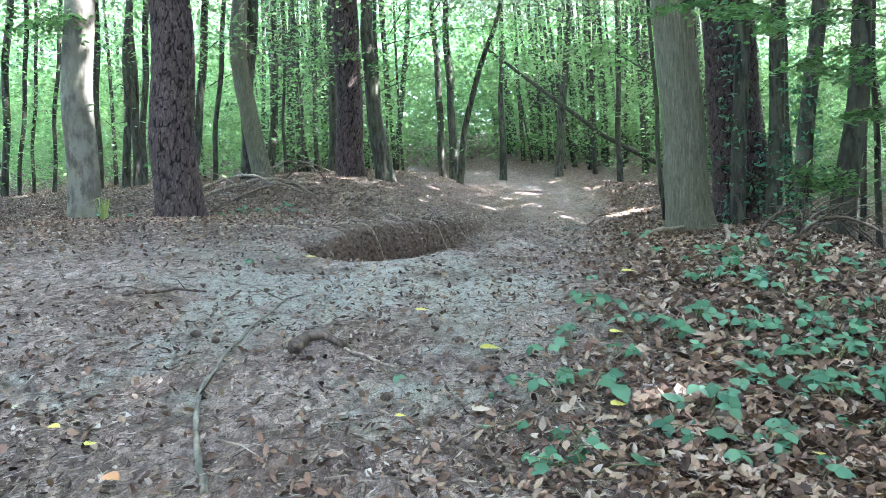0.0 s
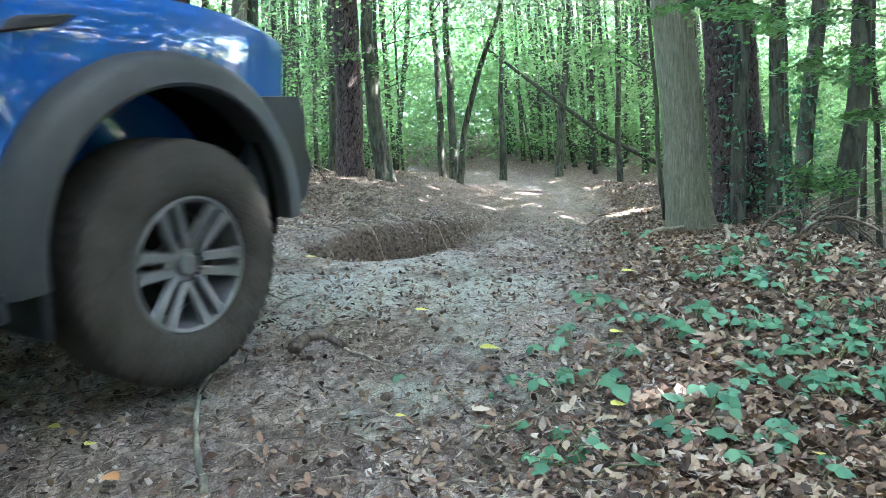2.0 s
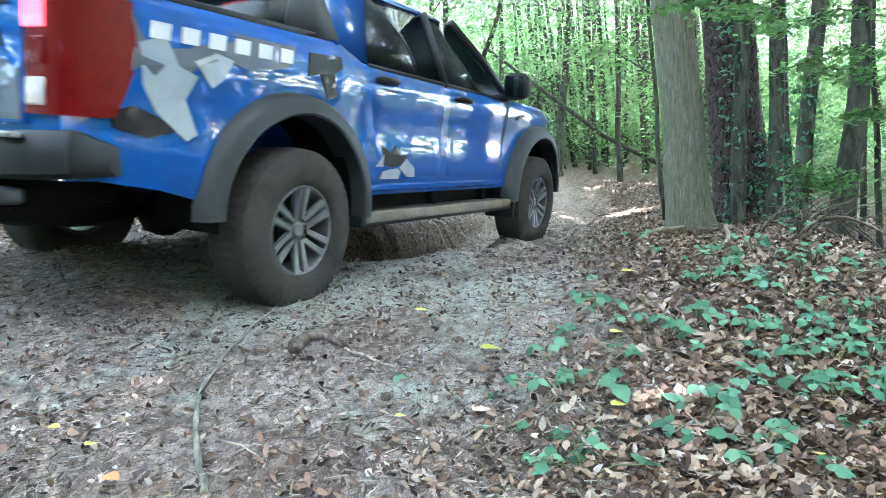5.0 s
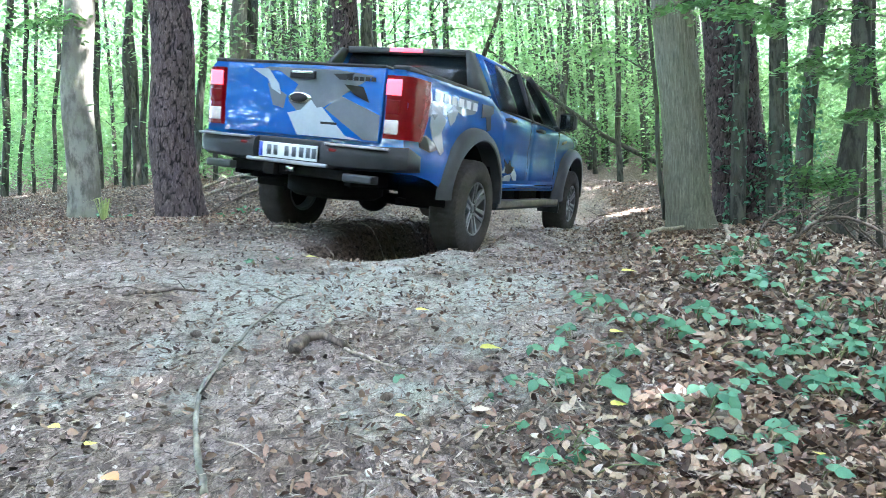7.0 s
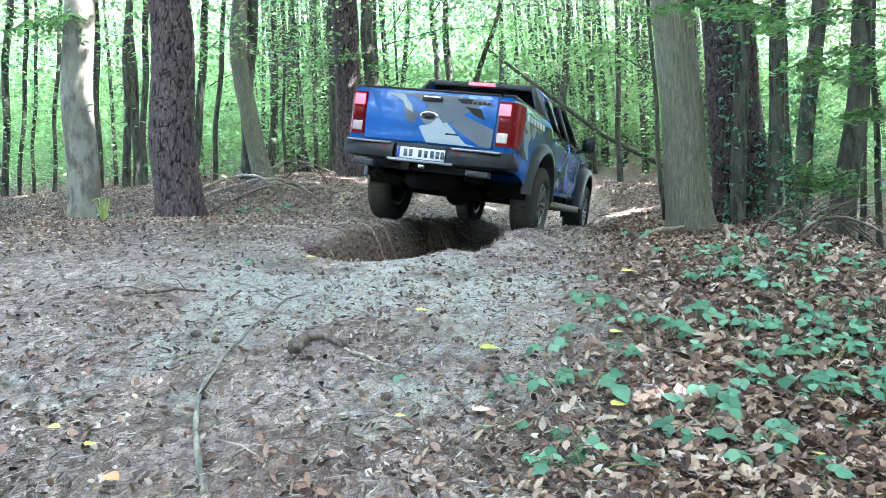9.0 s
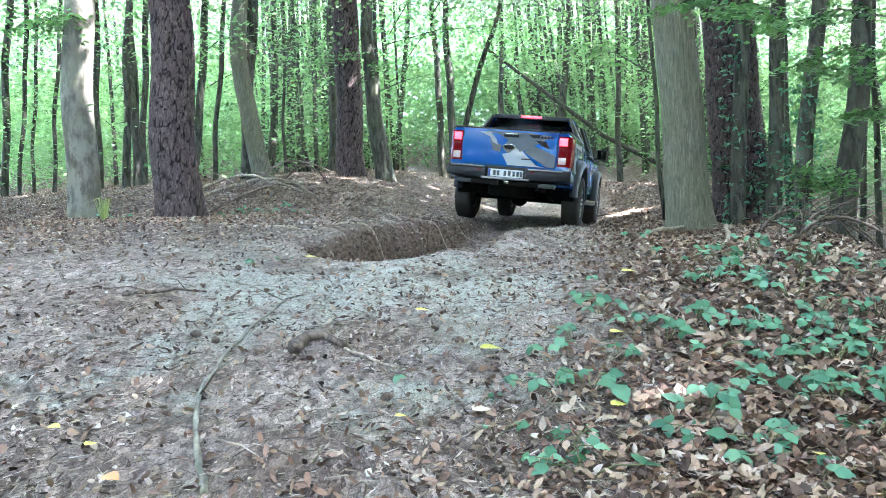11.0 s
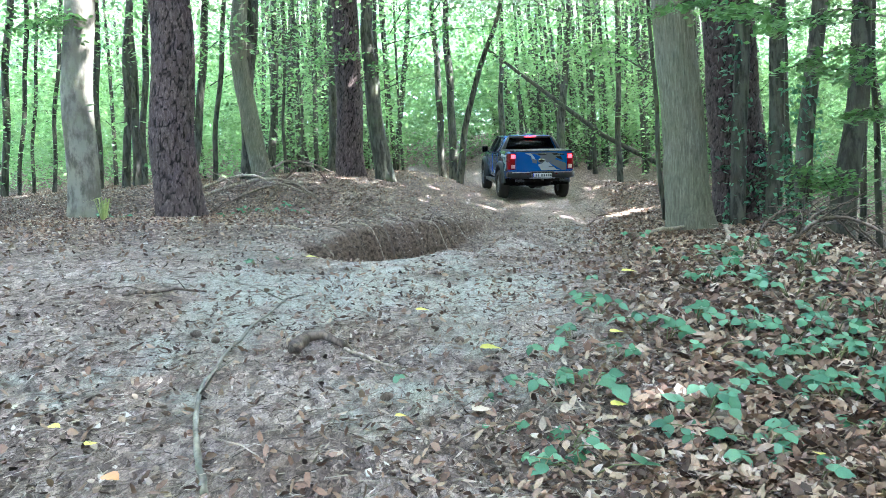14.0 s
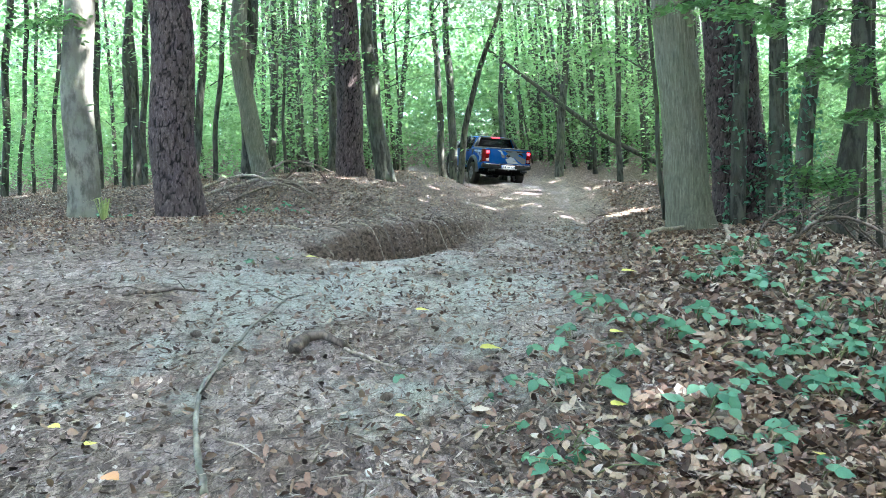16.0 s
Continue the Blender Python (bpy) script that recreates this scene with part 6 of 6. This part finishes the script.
        for u, k in ((0, 0.75), (0.25, 0.96), (0.6, 1.0), (0.9, 0.92), (1.0, 0.72)):
            y = 0.955 + 0.19 * u
            rows.append([(2.47 - 0.055 * k, s * y, 1.36 - 0.105 * k), (2.47 - 0.055 * k, s * y, 1.36 + 0.105 * k), (2.47 + 0.03 * k, s * y, 1.36 + 0.095 * k), (2.47 + 0.085 * k, s * y, 1.36 + 0.03 * k), (2.47 + 0.08 * k, s * y, 1.36 - 0.07 * k)])
        loft(bm, rows, close=True)
        mirror = part("door_mirror", bm, PLASTIC, truck, "black door mirror")
        boxed("mirror_glass", (2.408, min(s * 0.975, s * 1.125), 1.28), (2.416, max(s * 0.975, s * 1.125), 1.44), GLASS, mirror, 0.003)
        bm = bmesh.new()
        tube(bm, [(2.50, s * 0.86, 1.27), (2.49, s * 0.97, 1.285)], [0.035, 0.03], 8)
        part("mirror_foot", bm, PLASTIC, mirror)
        # vent on the front fender, head light
        side_patch("fender_vent", [(2.72, 1.10), (2.92, 1.14), (2.99, 1.185), (2.76, 1.155)], PLASTIC, truck, s, 0.012, 6, 4, "black fender vent")
        bm = bmesh.new()
        rows = []
        for k in range(7):
            u = k / 6
            x = 4.045 - 0.38 * u ** 1.6
            y = 0.50 + 0.33 * u ** 0.8
            rows.append([(x, s * y, 0.96), (x + 0.02, s * (y + 0.01), 1.02), (x, s * y, 1.10 + 0.03 * u), (x - 0.08, s * (y - 0.06), 1.10), (x - 0.08, s * (y - 0.06), 0.97)])
        loft(bm, rows, close=True)
        part("head_light", bm, CLEAR_LENS, truck, "clear head light")
        # mud flaps
        for x in (2.75,):
            boxed("mud_flap", (x - 0.012, min(s * 0.72, s * 0.98), 0.30), (x + 0.012, max(s * 0.72, s * 0.98), 0.62), PLASTIC, truck, 0.005)
    # front bumper and grille
    bm = bmesh.new()
    rows = []
    for y in [k / 8 for k in range(-8, 9)]:
        b = abs(y)
        x = 4.13 - 0.10 * b ** 2 - 0.30 * max(0, b - 0.55) ** 1.5
        rows.append([(x - 0.05, y * 0.90, 0.50), (x, y * 0.92, 0.56), (x + 0.02, y * 0.93, 0.68), (x - 0.02, y * 0.93, 0.76), (x - 0.01, y * 0.93, 0.86), (x - 0.04, y * 0.92, 0.95), (x - 0.30, y * 0.90, 0.95), (x - 0.30, y * 0.88, 0.50)])
    loft(bm, rows, close=True)
    fb = part("front_bumper", bm, FLARE_GREY, truck, "grey front bumper")
    fb.data.set_sharp_from_angle(angle=radians(35))
    boxed("grille", (3.96, -0.50, 0.93), (4.075, 0.50, 1.13), PLASTIC, truck, 0.03, "black grille")
    for s in (1, -1):
        boxed("fog_recess", (3.98, s * 0.70 - 0.08, 0.64), (4.075, s * 0.70 + 0.08, 0.74), DECAL_DARK, fb, 0.01)
    # running gear
    gear = empty("chassis")
    gear.parent = truck
    for s in (1, -1):
        boxed("frame_rail", (-1.1, s * 0.46 - 0.04, 0.52), (3.7, s * 0.46 + 0.04, 0.64), UNDER, gear, 0.01)
        boxed("spring", (-0.55, s * 0.55 - 0.03, 0.40), (0.6, s * 0.55 + 0.03, 0.46), UNDER, gear, 0.01)
    bm = bmesh.new()
    tube(bm, [(0, -0.74, 0.41), (0, 0.74, 0.41)], [0.05, 0.05], 12)
    bmesh.ops.create_uvsphere(bm, u_segments=16, v_segments=10, radius=0.15, matrix=Matrix.Translation((0, 0.0, 0.42)))
    part("rear_axle", bm, UNDER, gear)
    bm = bmesh.new()
    tube(bm, [(3.22, -0.74, 0.43), (3.22, 0.74, 0.43)], [0.05, 0.05], 12)
    part("front_axle", bm, UNDER, gear)
    bm = bmesh.new()
    lathe(bm, [(0.20, -0.09), (0.33, -0.12), (0.39, -0.08), (0.39, 0.08), (0.33, 0.12), (0.20, 0.09), (0.20, -0.09)], 40)
    bmesh.ops.transform(bm, matrix=Matrix.Translation((-0.62, 0.0, 0.53)) @ Matrix.Rotation(math.pi / 2, 4, "X"), verts=bm.verts)
    part("spare_tyre", bm, UNDER, gear, "dark spare tyre under the bed")
    boxed("sill_underside", (0.52, -0.80, 0.45), (2.72, 0.80, 0.585), UNDER, gear, 0.02)
    boxed("under_tray", (-1.0, -0.42, 0.60), (3.8, 0.42, 0.68), UNDER, gear, 0.02)
    bm = bmesh.new()
    tube(bm, [(1.0, -0.36, 0.50), (0.3, -0.40, 0.55), (-0.6, -0.42, 0.56), (-1.12, -0.46, 0.55)], [0.035] * 4, 10)
    part("exhaust", bm, UNDER, gear)


def build_truck():
    truck = empty("pickup_truck")
    tagged(truck, "blue double-cab pickup with grey camouflage decals, brake lights lit", "pickup truck")
    body_shell(truck)
    build_cab(truck)
    build_rear(truck)
    build_sides(truck)
    for x, y in WHEELS.values():
        build_flare(truck, x, 1 if y > 0 else -1)
    wheels = [build_wheel(truck, x, y) for x, y in WHEELS.values()]
    return truck, wheels


TRUCK, TRUCK_WHEELS = build_truck()




# ---- what moves: the pickup climbs past the gully, its wheels rolling ----
def motions():
    # seconds, place of the rear axle on the ground, lean, climb and heading in degrees
    rows = [
        (0.0, -5.360, -3.180, -0.580, 9.0, 10.5, 60.0),
        (0.5, -4.860, -2.310, -0.410, 9.0, 10.5, 60.0),
        (1.0, -4.360, -1.450, -0.240, 9.0, 10.5, 60.0),
        (1.5, -3.860, -0.580, -0.070, 9.0, 10.2, 60.3),
        (2.0, -3.270, 0.050, 0.100, 9.0, 9.6, 61.0),
        (2.5, -2.990, 0.700, 0.250, 8.4, 8.9, 59.8),
        (3.0, -2.760, 1.600, 0.390, 8.3, 8.0, 58.6),
        (3.5, -2.375, 2.320, 0.485, 7.4, 7.0, 60.1),
        (4.0, -2.150, 2.790, 0.610, 10.0, 6.0, 60.5),
        (4.2, -2.040, 3.000, 0.650, 9.9, 5.7, 60.5),
        (6.3, -0.950, 5.880, 0.975, 10.6, 2.5, 61.2),
        (6.5, -0.840, 6.100, 0.995, 11.0, 2.8, 62.5),
        (7.0, -0.670, 6.410, 1.010, 10.9, 3.0, 65.2),
        (7.5, -0.430, 6.870, 1.060, 10.2, 2.2, 66.3),
        (8.0, -0.262, 7.340, 1.105, 10.6, 2.0, 67.7),
        (8.5, -0.045, 7.830, 1.130, 10.5, 0.8, 69.6),
        (9.0, 0.134, 8.300, 1.137, 11.0, 0.2, 70.0),
        (9.2, 0.190, 8.550, 1.160, 11.0, -0.1, 70.4),
        (11.5, 1.590, 12.787, 1.312, 7.9, 3.9, 75.1),
        (12.0, 1.916, 14.248, 1.381, 7.9, 7.0, 78.6),
        (12.5, 2.236, 15.815, 1.502, 6.9, 9.1, 83.0),
        (13.0, 2.459, 17.422, 1.740, 4.5, 10.4, 87.1),
        (13.5, 2.614, 19.045, 2.004, 3.2, 10.8, 90.9),
        (14.0, 2.700, 20.638, 2.280, 1.3, 10.1, 94.2),
        (14.5, 2.685, 22.214, 2.537, -1.2, 9.9, 97.8),
        (15.0, 2.618, 23.780, 2.800, -0.3, 9.3, 100.7),
        (15.5, 2.409, 25.379, 3.025, 2.1, 10.1, 103.0),
        (16.0, 2.127, 26.983, 3.275, 4.4, 10.6, 104.2),
    ]
    walk(TRUCK, [(t, pose(x, y, z, lean, -climb, turn)) for t, x, y, z, lean, climb, turn in rows])
    gone, way = [0.0], 0.0
    for p, q in zip(rows, rows[1:]):
        way += math.dist(p[1:4], q[1:4])
        gone.append(way)
    seconds = [r[0] for r in rows]
    for wheel in TRUCK_WHEELS:
        hub = wheel.matrix_basis.translation.copy()
        turns = []
        for k in range(0, 81):
            t = k * 0.2
            turns.append((t, Matrix.Translation(hub) @ Matrix.Rotation(float(np.interp(t, seconds, gone)) / 0.41, 4, "Y")))
        walk(wheel, turns)


motions()
